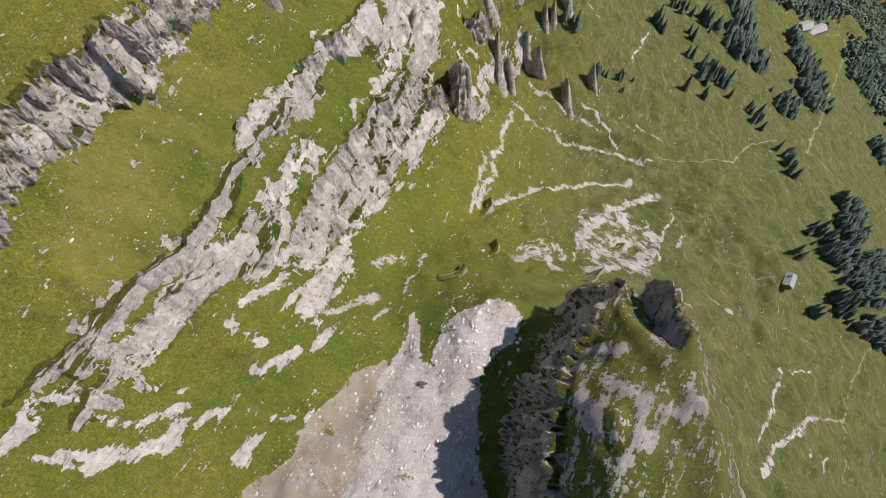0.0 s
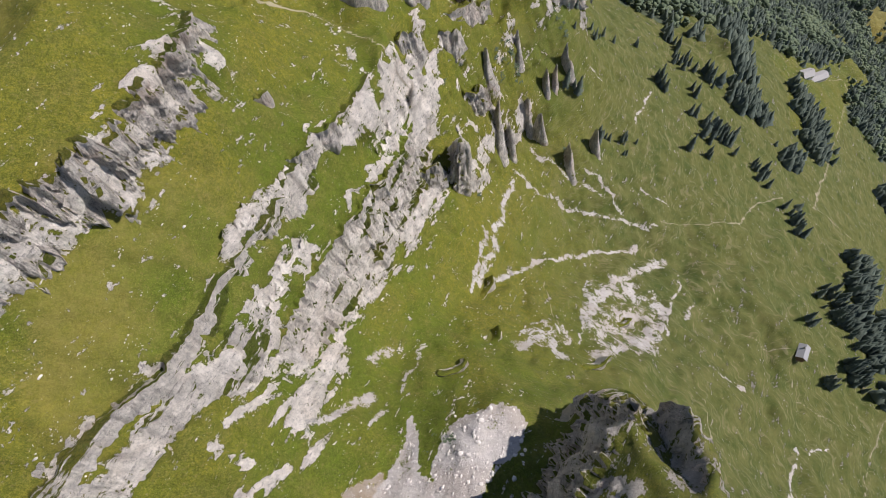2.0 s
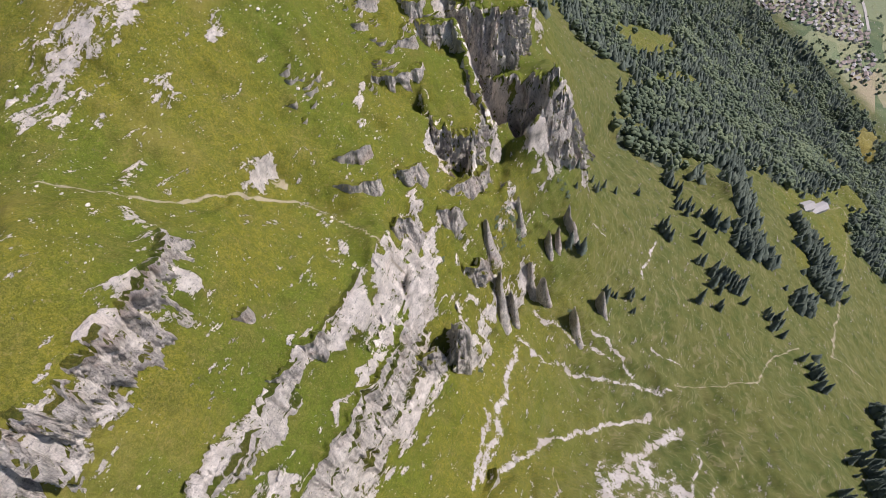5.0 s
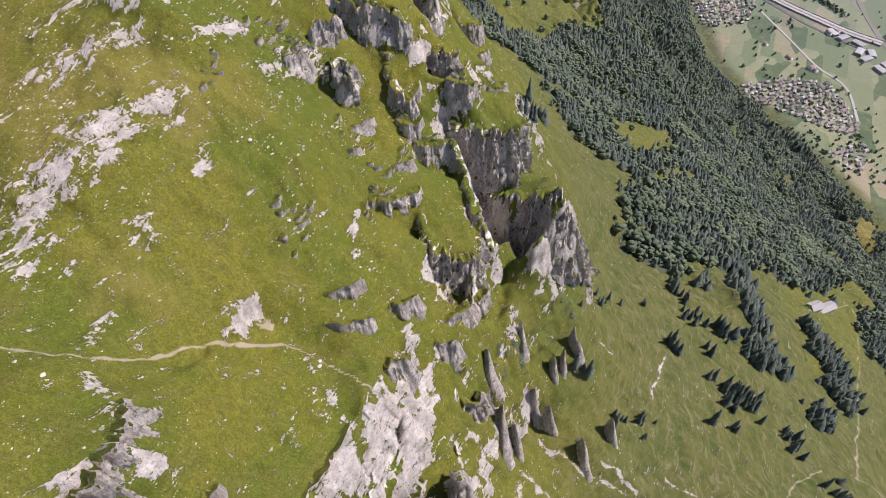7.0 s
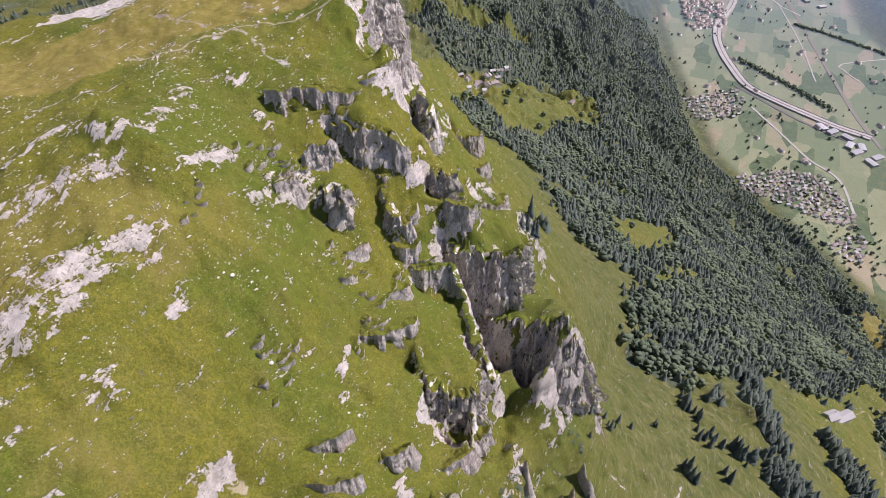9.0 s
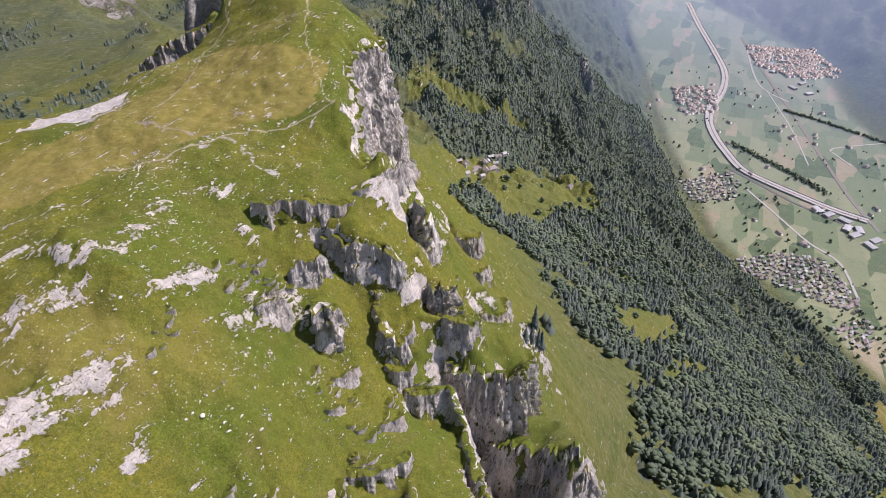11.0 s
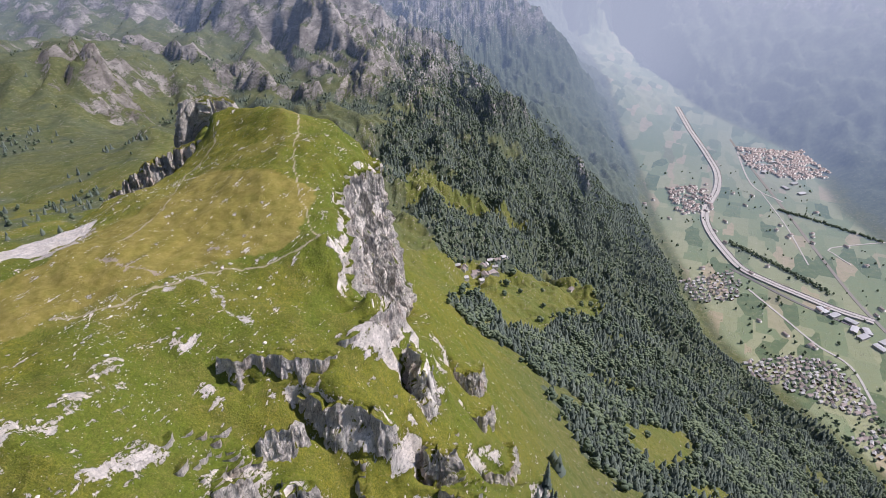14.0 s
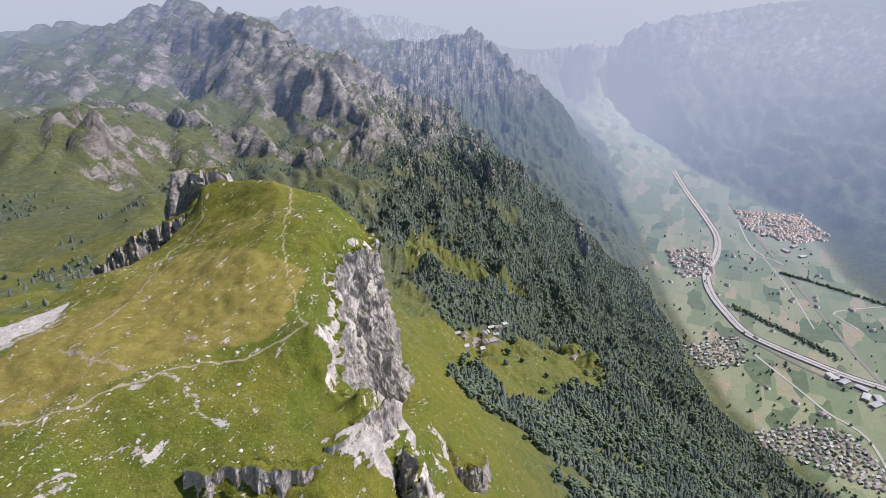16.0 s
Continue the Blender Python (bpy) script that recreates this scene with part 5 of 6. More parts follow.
    return tagged(root, "tall fluted limestone crag with turf on its ledges" if high > 18 else "low weathered limestone crag rising from the grass", "crag", "crags of the ridge")


def scarp(run, line, seed, rough=1.0, mat=None):
    """A cliff: a fluted face under a ragged rim, with beds stepping down it, and turf that runs from the rim back into the hill."""
    p = smooth_line(line, 0.6)
    s = np.concatenate([[0], np.cumsum(np.linalg.norm(np.diff(p[:, :2], axis=0), axis=1))])
    out = outward(p)
    for k in range(6):
        out = (out + np.roll(out, 1, 0) * (np.arange(len(p)) > 0)[:, None] + np.roll(out, -1, 0) * (np.arange(len(p)) < len(p) - 1)[:, None])
        out /= np.linalg.norm(out, axis=1)[:, None]
    high = p[:, 3]
    p[:, :2] += out * (1.3 * np.clip(high / 14, 0.3, 1) * (fbm(s / 6.0, s * 0 + seed, 2, seed + 11) + 0.5 * fbm(s / 1.6, s * 0 + seed, 2, seed + 12)))[:, None]
    size = np.clip(high / 16, 0.25, 1.3) * rough
    groove = np.abs(gnoise(s / 6.5 + seed * 3.1, s * 0 + seed, seed))
    rim = p[:, 2] + size * (1.5 * np.minimum(groove, 0.5) - 0.7 + 1.2 * fbm(s / 3.0, s * 0 + 5, 3, seed + 2) - 2.0 * sstep(0.15, 0.02, groove))
    rows, up, back = [], int(np.clip(high.max() / 0.8, 6, 48)), 6
    for k in range(up + 1):
        f = k / up
        z = rim - (high + 3) * (1 - f)
        warp = 0.10 * (z - rim)
        flute = 4.0 * np.minimum(np.abs(gnoise((s + warp) / 6.5 + seed * 3.1, z / 60 + seed, seed)), 0.5) + 1.7 * np.abs(gnoise((s + warp) / 2.3, z / 22, seed + 1)) + 0.45 * fbm(s / 1.1, z / 2.6, 2, seed + 4) + 1.7 * np.round(2.2 * gnoise((s + warp) / 4.1 + 9, z / 6.5, seed + 8)) / 2.2
        bed = np.mod((z + 0.15 * s) / 7.5 + 0.8 * fbm(s / 11, z / 14, 2, seed + 6), 1.0)
        bench = 0.9 * np.clip(bed * 1.6, 0, 1) * sstep(1.0, 0.93, bed)
        v = run * (1 - f) ** 1.3 + size * (flute + bench - 2.6) * (1 - 0.35 * f ** 6)
        rows.append(np.column_stack([p[:, 0] + out[:, 0] * v, p[:, 1] + out[:, 1] * v, z]))
    top = rows[-1]
    for k in range(1, back + 1):
        g = (k / back) ** 1.4
        deep = g * (4.0 + 3.0 * size)
        x, y = top[:, 0] - out[:, 0] * deep, top[:, 1] - out[:, 1] * deep
        blend = sstep(0, 0.9, g)
        z = (top[:, 2] + 0.5 * size * (1 - g)) * (1 - blend) + (land_at(x, y) - 0.9 * g) * blend + 0.25 * fbm(x / 2.0, y / 2.0, 2, seed)
        rows.append(np.column_stack([x, y, z]))
    n = len(p)
    co = np.concatenate(rows)
    at = np.array([p[n // 2, 0], p[n // 2, 1], p[n // 2, 2] - high[n // 2]])
    faces = [(k * n + i, k * n + i + 1, (k + 1) * n + i + 1, (k + 1) * n + i) for k in range(up + back) for i in range(n - 1)]
    root = new("rock_crag")
    root.location = at
    cut = up * (n - 1)
    part("rock_face", mesh_of("rock_face", co[:(up + 1) * n] - at, faces[:cut], mat or ROCK), root)
    part("turf_top", mesh_of("turf_top", co[up * n:] - at, [tuple(i - up * n for i in f) for f in faces[cut:]], TURF if line[0][1] > 60 else ROCK, True), root, "grassy top of the cliff")
    if mat:
        return tagged(root, "long pale limestone slab dipping steeply through the turf", "crag", "slabs of the flank")
    return tagged(root, "high grey limestone wall with vertical flutes under a turfed bench" if high.max() > 18 else "short fluted limestone step in the grassy flank", "crag", "crags of the ridge")


def spire(lx, ly, rx, ry, high, deep, seed):
    """A sharp fin of limestone: broad foot, ribbed sides, a ragged knife edge that runs down the slope."""
    wide = math.hypot(rx - lx, ry - ly)
    cx, cy = 0.5 * (lx + rx), 0.5 * (ly + ry)
    rng = np.random.default_rng(seed)
    turn = math.radians(-62 + 12 * rng.normal())
    ca, sa = math.cos(turn), math.sin(turn)
    long, thick = 0.95 * wide + 2.0, 0.36 * wide + 1.0
    foot = float(land_at(cx, cy)[0])
    tall = min(0.75 * high, 1.9 * wide + 5)
    n, up = 44, 18
    t = np.linspace(0, 2 * math.pi, n, endpoint=False)
    rows = []
    for k in range(up + 1):
        f = k / up
        a = np.cos(t) * long * (1 - 0.92 * f ** 0.7) - 0.42 * long * f
        b = np.sign(np.sin(t)) * np.abs(np.sin(t)) ** 0.8 * thick * (1 - 0.95 * f ** 0.8)
        edge = tall * (0.80 + 0.30 * gnoise(a / (0.45 * long) + seed, a * 0 + seed, seed))
        z = foot - 0.5 * tall + (edge + 0.5 * tall) * f
        rib = 1 + (0.34 * (np.abs(gnoise(t * 2.4 + seed, z / 20, seed + 1)) * 2 - 0.5) + 0.16 * fbm(t * 5, z / 2.5, 2, seed + 2)) * np.minimum(1, 3 * np.minimum(t, 2 * math.pi - t))
        rows.append(np.column_stack([cx + ca * a - sa * b * rib, cy + sa * a + ca * b * rib, z]))
    co = np.concatenate(rows)
    at = np.array([cx, cy, foot])
    faces = [(k * n + i, k * n + (i + 1) % n, (k + 1) * n + (i + 1) % n, (k + 1) * n + i) for k in range(up) for i in range(n)] + [tuple(up * n + i for i in range(n))]
    root = new("rock_crag")
    root.location = at
    part("rock_face", mesh_of("rock_face", co - at, faces, ROCK), root)
    return tagged(root, "sharp dark limestone fin standing on the steep slope", "crag", "crags of the ridge")


def outcrop(lx, ly, rx, ry, high, deep, seed):
    """A short rock step across the slope, as high as the slope behind it allows."""
    wide = math.hypot(rx - lx, ry - ly)
    ux, uy = (rx - lx) / wide, (ry - ly) / wide
    back = 0.15 * high
    foot = land_at(lx + ux * np.linspace(0, wide, 7), ly + uy * np.linspace(0, wide, 7)).mean()
    rear = land_at(0.5 * (lx + rx) - uy * (deep + 1), 0.5 * (ly + ry) + ux * (deep + 1))[0]
    tall = max(min(high, rear - foot + 0.1 * high), 0.35 * high)
    line = []
    for u, k, inn in ((-0.12, 0.3, 2.2), (0.12, 0.9, 0.6), (0.5, 1.0, 0.0), (0.85, 0.92, 0.5), (1.12, 0.35, 2.2)):
        x, y = lx + ux * wide * u - uy * (back + inn), ly + uy * wide * u + ux * (back + inn)
        line.append((x, y, foot + tall * (0.45 + 0.55 * k), tall * k))
    return scarp(back, line, seed, 0.9)


for i, c in enumerate(CRAGS):
    if 12 < c[0] < 90 and 185 < c[1] < 245:
        spire(*c[:6], i + 1)
    elif len(c) > 6 or c[4] >= 40:
        crag(*c[:6], i + 1, len(c) > 6)
    else:
        outcrop(*c[:6], i + 1)
for i, (run, line) in enumerate(SCARPS.values()):
    scarp(run, line, 150 + i)
for i, (run, line) in enumerate(SLABS.values()):
    scarp(run, line, 190 + i, 0.4 if i == 2 else 0.75, SLAB)

# small outcrops along the beds of the flank, each facing down its slope
rng = np.random.default_rng(14)
made = 0
for k in range(3200):
    x, y = rng.uniform(-75, 30), rng.uniform(180, 345)
    bed = math.sin((land(x, y) + 0.12 * x) / 5.5 + 2.0 * float(fbm(np.array([x / 40]), np.array([y / 40]), 2, 220)[0]))
    if made >= 130 or bed < 0.60 or fbm(np.array([x / 28]), np.array([y / 28]), 2, 221)[0] < -0.05:
        continue
    gx, gy = land(x + 3, y) - land(x - 3, y), land(x, y + 3) - land(x, y - 3)
    steep = math.hypot(gx, gy) / 6
    if not 0.5 < steep < 2.2:
        continue
    a = math.atan2(gy, gx) + rng.normal() * 0.25
    w, h = rng.uniform(2.0, 6.0), rng.uniform(1.4, 3.6)
    ux, uy = math.sin(a) * w / 2, -math.cos(a) * w / 2
    outcrop(x - ux, y - uy, x + ux, y + uy, h, 0.8 * h + 1, 300 + k)
    made += 1


def stone_mesh(seed, sub=1):
    """An angular stone, unit size."""
    bm = bmesh.new()
    bmesh.ops.create_icosphere(bm, subdivisions=sub, radius=0.5)
    for v in bm.verts:
        n = noise.noise(v.co * 2.3 + Vector((seed * 7.1, 0, 0)))
        v.co *= 1 + 0.55 * n
        v.co.z *= 0.7
        v.co.x *= 1.15
    co = np.array([v.co[:] for v in bm.verts])
    f = np.array([[v.index for v in p.verts] for p in bm.faces])
    bm.free()
    return co, f


def strewn(name, spots, sizes, mat, label, category, seed, kinds=4):
    """Many small stones as one mesh."""
    rng = np.random.default_rng(seed)
    shapes = [stone_mesh(seed + k) for k in range(kinds)]
    vs, fs, n = [], [], 0
    for k, (co, f) in enumerate(shapes):
        p, s = spots[k::kinds], sizes[k::kinds]
        a = 1.05 + 0.5 * rng.normal(size=len(p))
        ca, sa = np.cos(a), np.sin(a)
        x = co[None, :, 0] * s[:, None] * rng.uniform(1.0, 1.7, len(p))[:, None]
        y = co[None, :, 1] * s[:, None] * rng.uniform(0.6, 1.1, len(p))[:, None]
        v = np.stack([p[:, :1] + x * ca[:, None] - y * sa[:, None], p[:, 1:2] + x * sa[:, None] + y * ca[:, None], p[:, 2:] + 0.7 * co[None, :, 2] * s[:, None] + 0.06 * s[:, None]], -1)
        vs.append(v.reshape(-1, 3))
        fs.append((f[None] + n + (np.arange(len(p)) * len(co))[:, None, None]).reshape(-1, 3))
        n += len(p) * len(co)
    ob = new(name, tri_mesh(name, np.concatenate(vs), np.concatenate(fs), mat))
    return tagged(ob, label, category, kind="stuff")


def tri_mesh(name, co, tri, mat):
    me = bpy.data.meshes.new(name)
    me.vertices.add(len(co))
    me.vertices.foreach_set("co", co.astype(np.float32).ravel())
    me.loops.add(tri.size)
    me.loops.foreach_set("vertex_index", tri.astype(np.int32).ravel())
    me.polygons.add(len(tri))
    me.polygons.foreach_set("loop_start", np.arange(0, tri.size, 3, dtype=np.int32))
    me.update(calc_edges=True)
    me.materials.append(mat)
    return me


def stone_material(name, a, b2):
    m, n, l, b = material(name, 0.9, 0.2)
    w = Web(n, l)
    isl = n["Where"] if "Where" in n else n.new("ShaderNodeNewGeometry")
    isl.name = "Where"
    col = w.mix(isl.outputs["Random Per Island"], a, b2)
    l.new(w.mix(w.ramp(w.noise(1.5, 5, 0.7), 0.5, 0.7, 0, 0.4), col, (0.22, 0.20, 0.18)), b.inputs["Base Color"])
    l.new(w.bump(w.noise(4.0, 6, 0.7), 0.7, 0.25), b.inputs["Normal"])
    return m


STONE = stone_material("pale_stone", (0.55, 0.515, 0.48), (0.80, 0.75, 0.69))
rng = np.random.default_rng(5)
# loose stones on the turf, thick below the crags and along the plateau's edge
p = np.stack([rng.uniform(-150, -8, 44000), rng.uniform(10, 440, 44000)], 1)
thick = fbm(p[:, 0] / 26, p[:, 1] / 26, 3, 160) + 0.35 * sstep(190, 240, p[:, 1]) + 0.25 * sstep(-70, -100, p[:, 0]) - 0.5 * (p[:, 0] > -30)
p = p[(thick + 0.35 * rng.normal(size=len(p)) > 0.80) & ~inside(p[:, 0], p[:, 1], PATCHES["dry_plateau"])]
q = np.stack([rng.uniform(-135, -40, 260), rng.uniform(320, 400, 260)], 1)
p = np.concatenate([p, q[fbm(q[:, 0] / 14, q[:, 1] / 14, 2, 161) > 0.3]])
size = 0.15 + 0.20 * rng.pareto(2.4, len(p)).clip(0, 4)
strewn("scattered_stones", np.column_stack([p, land_at(p[:, 0], p[:, 1])]), size, STONE, "pale limestone stones strewn over the grass", "stones", 11)
p = np.stack([rng.uniform(-62, 28, 14000), rng.uniform(-25, 64, 14000)], 1)
p = p[inside(p[:, 0], p[:, 1], PATCHES["scree_fan"]) | (inside(p[:, 0], p[:, 1], PATCHES["brown_scree"]) & (rng.uniform(size=len(p)) < 0.25))]
strewn("scree_stones", np.column_stack([p, land_at(p[:, 0], p[:, 1])]), 0.13 + 0.16 * rng.pareto(2.2, len(p)).clip(0, 6), STONE, "grey limestone rubble on the scree fan", "scree", 21)
shapes = [stone_mesh(60 + k, 2) for k in range(5)]
boulders = [tri_mesh("boulder", co, f, STONE) for co, f in shapes]
p = np.stack([rng.uniform(-125, -20, 260), rng.uniform(60, 400, 260)], 1)
p = p[(fbm(p[:, 0] / 26, p[:, 1] / 26, 3, 160) > 0.15) & (p[:, 1] > 150) & ~inside(p[:, 0], p[:, 1], PATCHES["dry_plateau"])][:26]
p = np.concatenate([p, np.stack([rng.uniform(0, 24, 26), rng.uniform(36, 60, 26)], 1)])
for i, (x, y) in enumerate(p):
    ob = new("boulder", boulders[i % 5])
    s = rng.uniform(0.6, 1.5)
    ob.matrix_world = pose(x, y, land(x, y) + 0.1 * s, rng.uniform(-15, 15), rng.uniform(-15, 15), rng.uniform(0, 360)) @ Matrix.Diagonal((s, s, s * 0.8, 1))
    tagged(ob, "pale angular limestone boulder lying on the turf", "boulder", "loose boulders")


# ---------------------------------------------------------------- trees
def leaf_material(name, a, b2, spread=0.5):
    m, n, l, b = material(name, 0.85, 0.15)
    w = Web(n, l)
    geo = n.new("ShaderNodeNewGeometry")
    geo.name = "Where"
    info = n.new("ShaderNodeObjectInfo")
    r = w.math("FRACT", w.math("ADD", geo.outputs["Random Per Island"], info.outputs["Random"]))
    col = w.mix(r, a, b2)
    col = w.mix(w.ramp(w.noise(0.018, 4, 0.6), 0.40, 0.62, 0, 0.55), col, tuple(c * f for c, f in zip(a, (0.62, 0.66, 0.72))))
    l.new(w.mix(w.ramp(w.noise(1.2, 4, 0.7), 0.35, 0.65, spread, 0), col, (a[0] * 0.35, a[1] * 0.35, a[2] * 0.35)), b.inputs["Base Color"])
    return m


NEEDLES = leaf_material("spruce_needles", (0.098, 0.124, 0.100), (0.142, 0.170, 0.130), 0.0)
LEAVES = leaf_material("broad_leaves", (0.108, 0.142, 0.088), (0.158, 0.190, 0.108), 0.1)
BARK = stone_material("bark", (0.07, 0.05, 0.035), (0.12, 0.09, 0.065))


def spruce(seed, tall):
    """A spruce: tapered trunk, and drooping boughs in whorls that narrow to the tip."""
    rng = np.random.default_rng(seed)
    root = new("spruce_tree")
    v, f = [], []
    for k, (z, r) in enumerate(((-1.5, 0.024 * tall), (0.25 * tall, 0.016 * tall), (0.97 * tall, 0.002 * tall))):
        v += [(r * math.cos(a), r * math.sin(a), z) for a in np.linspace(0, 2 * math.pi, 7)[:-1]]
        if k:
            f += [((k - 1) * 6 + i, (k - 1) * 6 + (i + 1) % 6, k * 6 + (i + 1) % 6, k * 6 + i) for i in range(6)]
    part("trunk", mesh_of("trunk", v, f, BARK), root)
    v, f = [], []
    z = 0.10 * tall
    while z < 0.97 * tall:
        t = z / tall
        reach = tall * 0.20 * (1 - t) ** 0.85 + 0.15
        for b in range(7 if t < 0.7 else 5):
            a = rng.uniform(0, 2 * math.pi)
            r = reach * rng.uniform(0.65, 1.15)
            ca, sa, w = math.cos(a), math.sin(a), 0.30 * r + 0.12
            d, z0 = 0.32 * r, z + rng.uniform(-0.2, 0.2)
            n = len(v)
            v += [(0, 0, z0 + 0.12 * r), (0.55 * r * ca - w * sa, 0.55 * r * sa + w * ca, z0 - 0.35 * d), (r * ca, r * sa, z0 - d), (0.55 * r * ca + w * sa, 0.55 * r * sa - w * ca, z0 - 0.35 * d), (0.5 * r * ca, 0.5 * r * sa, z0 + 0.10 * r), (0.45 * r * ca, 0.45 * r * sa, z0 - 0.75 * d - 0.1)]
            f += [(n, n + 1, n + 4), (n + 1, n + 2, n + 4), (n + 2, n + 3, n + 4), (n + 3, n, n + 4), (n + 1, n + 5, n + 2), (n + 2, n + 5, n + 3), (n, n + 5, n + 1), (n, n + 3, n + 5)]
        z += tall * 0.05 * (1.15 - 0.6 * t)
    part("crown", mesh_of("crown", v, f, NEEDLES), root)
    return tagged(root, "dark green spruce standing on the steep pasture", "tree", "spruces of the slope")


def bush(seed):
    """A low shrub of many leaf clumps."""
    rng = np.random.default_rng(seed)
    root = new("shrub")
    part("stem", mesh_of("stem", [(0.08, 0, -0.4), (-0.05, 0.08, -0.4), (-0.05, -0.08, -0.4), (0, 0, 1.0)], [(0, 1, 3), (1, 2, 3), (2, 0, 3)], BARK), root)
    v, f = [], []
    co, tri = stone_mesh(3)
    for k in range(26):
        c = rng.normal(size=3) * (0.75, 0.75, 0.45) + (0, 0, 1.0)
        s = rng.uniform(0.5, 0.95)
        n = len(v)
        v += list(co * s + c)
        f += [tuple(int(i) + n for i in t) for t in tri]
    part("crown", mesh_of("crown", v, f, LEAVES), root)
    return tagged(root, "dense dark green shrub growing among the rocks", "shrub", "shrubs of the crags")


models = [spruce(s, h) for s, h in ((1, 14.0), (2, 11.5), (3, 16.0), (4, 10.0))]
bushes = [bush(7), bush(8)]
rng = np.random.default_rng(9)
first, spots = set(), []
for gx, gy, count, spread in GROVES:
    for k in range(int(count * (3.0 if count > 11 else 1.6))):
        spots.append((gx + rng.normal() * spread * 0.7, gy + rng.normal() * spread * 0.7, gx < 66 and 150 < gy < 300))
spots.sort(key=lambda q: math.hypot(q[0], q[1] - 150))
for k in range(60):
    x, y = rng.uniform(-11, 22), rng.uniform(28, 63)
    if abs(x + 7 - (y - 30) * 0.24) < 4.5 or y > 58.5:
        spots.insert(0, (x, y, True))
single, rest = spots[:300], spots[300:]
for x, y, low in single:
    kinds = bushes if low else models
    m = kinds[int(rng.integers(len(kinds)))]
    s = rng.uniform(0.6, 1.1) * (0.55 if y < 312 and x < 130 and not low else 1.0) * (0.3 if y < 64 and x < 23 else 1.0)
    at = pose(x, y, land(x, y) - 0.2, 0, 0, rng.uniform(0, 360))
    if m.name not in first:
        first.add(m.name)
        m.matrix_basis = at
    else:
        ob = copy_thing(m, at)
        ob.scale = (s, s, s * rng.uniform(0.9, 1.15) * (0.6 if low else 1.0))


def wood_points(x0, x1, y0, y1, step, seed, keep=0.5):
    rng = np.random.default_rng(seed)
    x, y = np.meshgrid(np.arange(x0, x1, step), np.arange(y0, y1, step))
    x, y = x.ravel() + rng.uniform(-0.48, 0.48, x.size) * step, y.ravel() + rng.uniform(-0.48, 0.48, y.size) * step
    z = land_at(x, y)
    k = forest_at(x + rng.normal(size=x.size) * 7, y + rng.normal(size=x.size) * 7, z) > keep * rng.uniform(0.4, 1.4, x.size)
    return np.stack([x[k], y[k], z[k]], 1)


def forest(name, p, tall, template, mat, label, seed):
    """Many trees as one mesh: a template of unit height set at each place."""
    rng = np.random.default_rng(seed)
    co, tri = template
    a, h = rng.uniform(0, 2 * math.pi, len(p)), tall * (0.45 + 0.95 * rng.beta(2.2, 2.0, len(p)))
    ca, sa = np.cos(a)[:, None], np.sin(a)[:, None]
    wide = (h * rng.uniform(0.85, 1.2, len(p)))[:, None]
    bend = 1 + 0.22 * rng.normal(size=(len(p), len(co)))
    x, y = co[None, :, 0] * wide * bend, co[None, :, 1] * wide * bend
    v = np.stack([p[:, :1] + x * ca - y * sa, p[:, 1:2] + x * sa + y * ca, p[:, 2:] + co[None, :, 2] * h[:, None] * (1 + 0.06 * rng.normal(size=(len(p), len(co))))], -1).reshape(-1, 3)
    f = (tri[None] + (np.arange(len(p)) * len(co))[:, None, None]).reshape(-1, 3)
    return tagged(new(name, tri_mesh(name, v, f, mat)), label, "forest", kind="stuff")


def cone_tree(sides=6):
    """A conifer of three uneven tiers, unit height."""
    v, f = [], []
    for z0, z1, r in ((0.0, 0.60, 0.27), (0.24, 0.82, 0.21), (0.50, 1.0, 0.13)):
        n = len(v)
        v += [(r * (1 + 0.18 * (-1) ** i) * math.cos(2 * math.pi * i / sides + z0), r * (1 + 0.18 * (-1) ** i) * math.sin(2 * math.pi * i / sides + z0), z0 + 0.05 * (i % 2)) for i in range(sides)] + [(0, 0, z1)]
        f += [(n + i, n + (i + 1) % sides, n + sides) for i in range(sides)]
    return np.array(v), np.array(f)


CLUMPS = ((0, 0, 0.35, 0.6), (0.16, 0.08, 0.55, 0.42), (-0.15, 0.10, 0.6, 0.4), (0.02, -0.17, 0.62, 0.42), (0, 0.02, 0.8, 0.38))


def round_tree(clumps):
    """A broad crown of leaf clumps, unit height."""
    v, f = [], []
    for k, (x, y, z, s) in enumerate(clumps):
        co, tri = stone_mesh(31 + k)
        f += [tuple(int(i) + len(v) for i in q) for q in tri]
        v += list(co * (s, s, s * 1.3) + (x, y, z))
    return np.array(v), np.array(f)


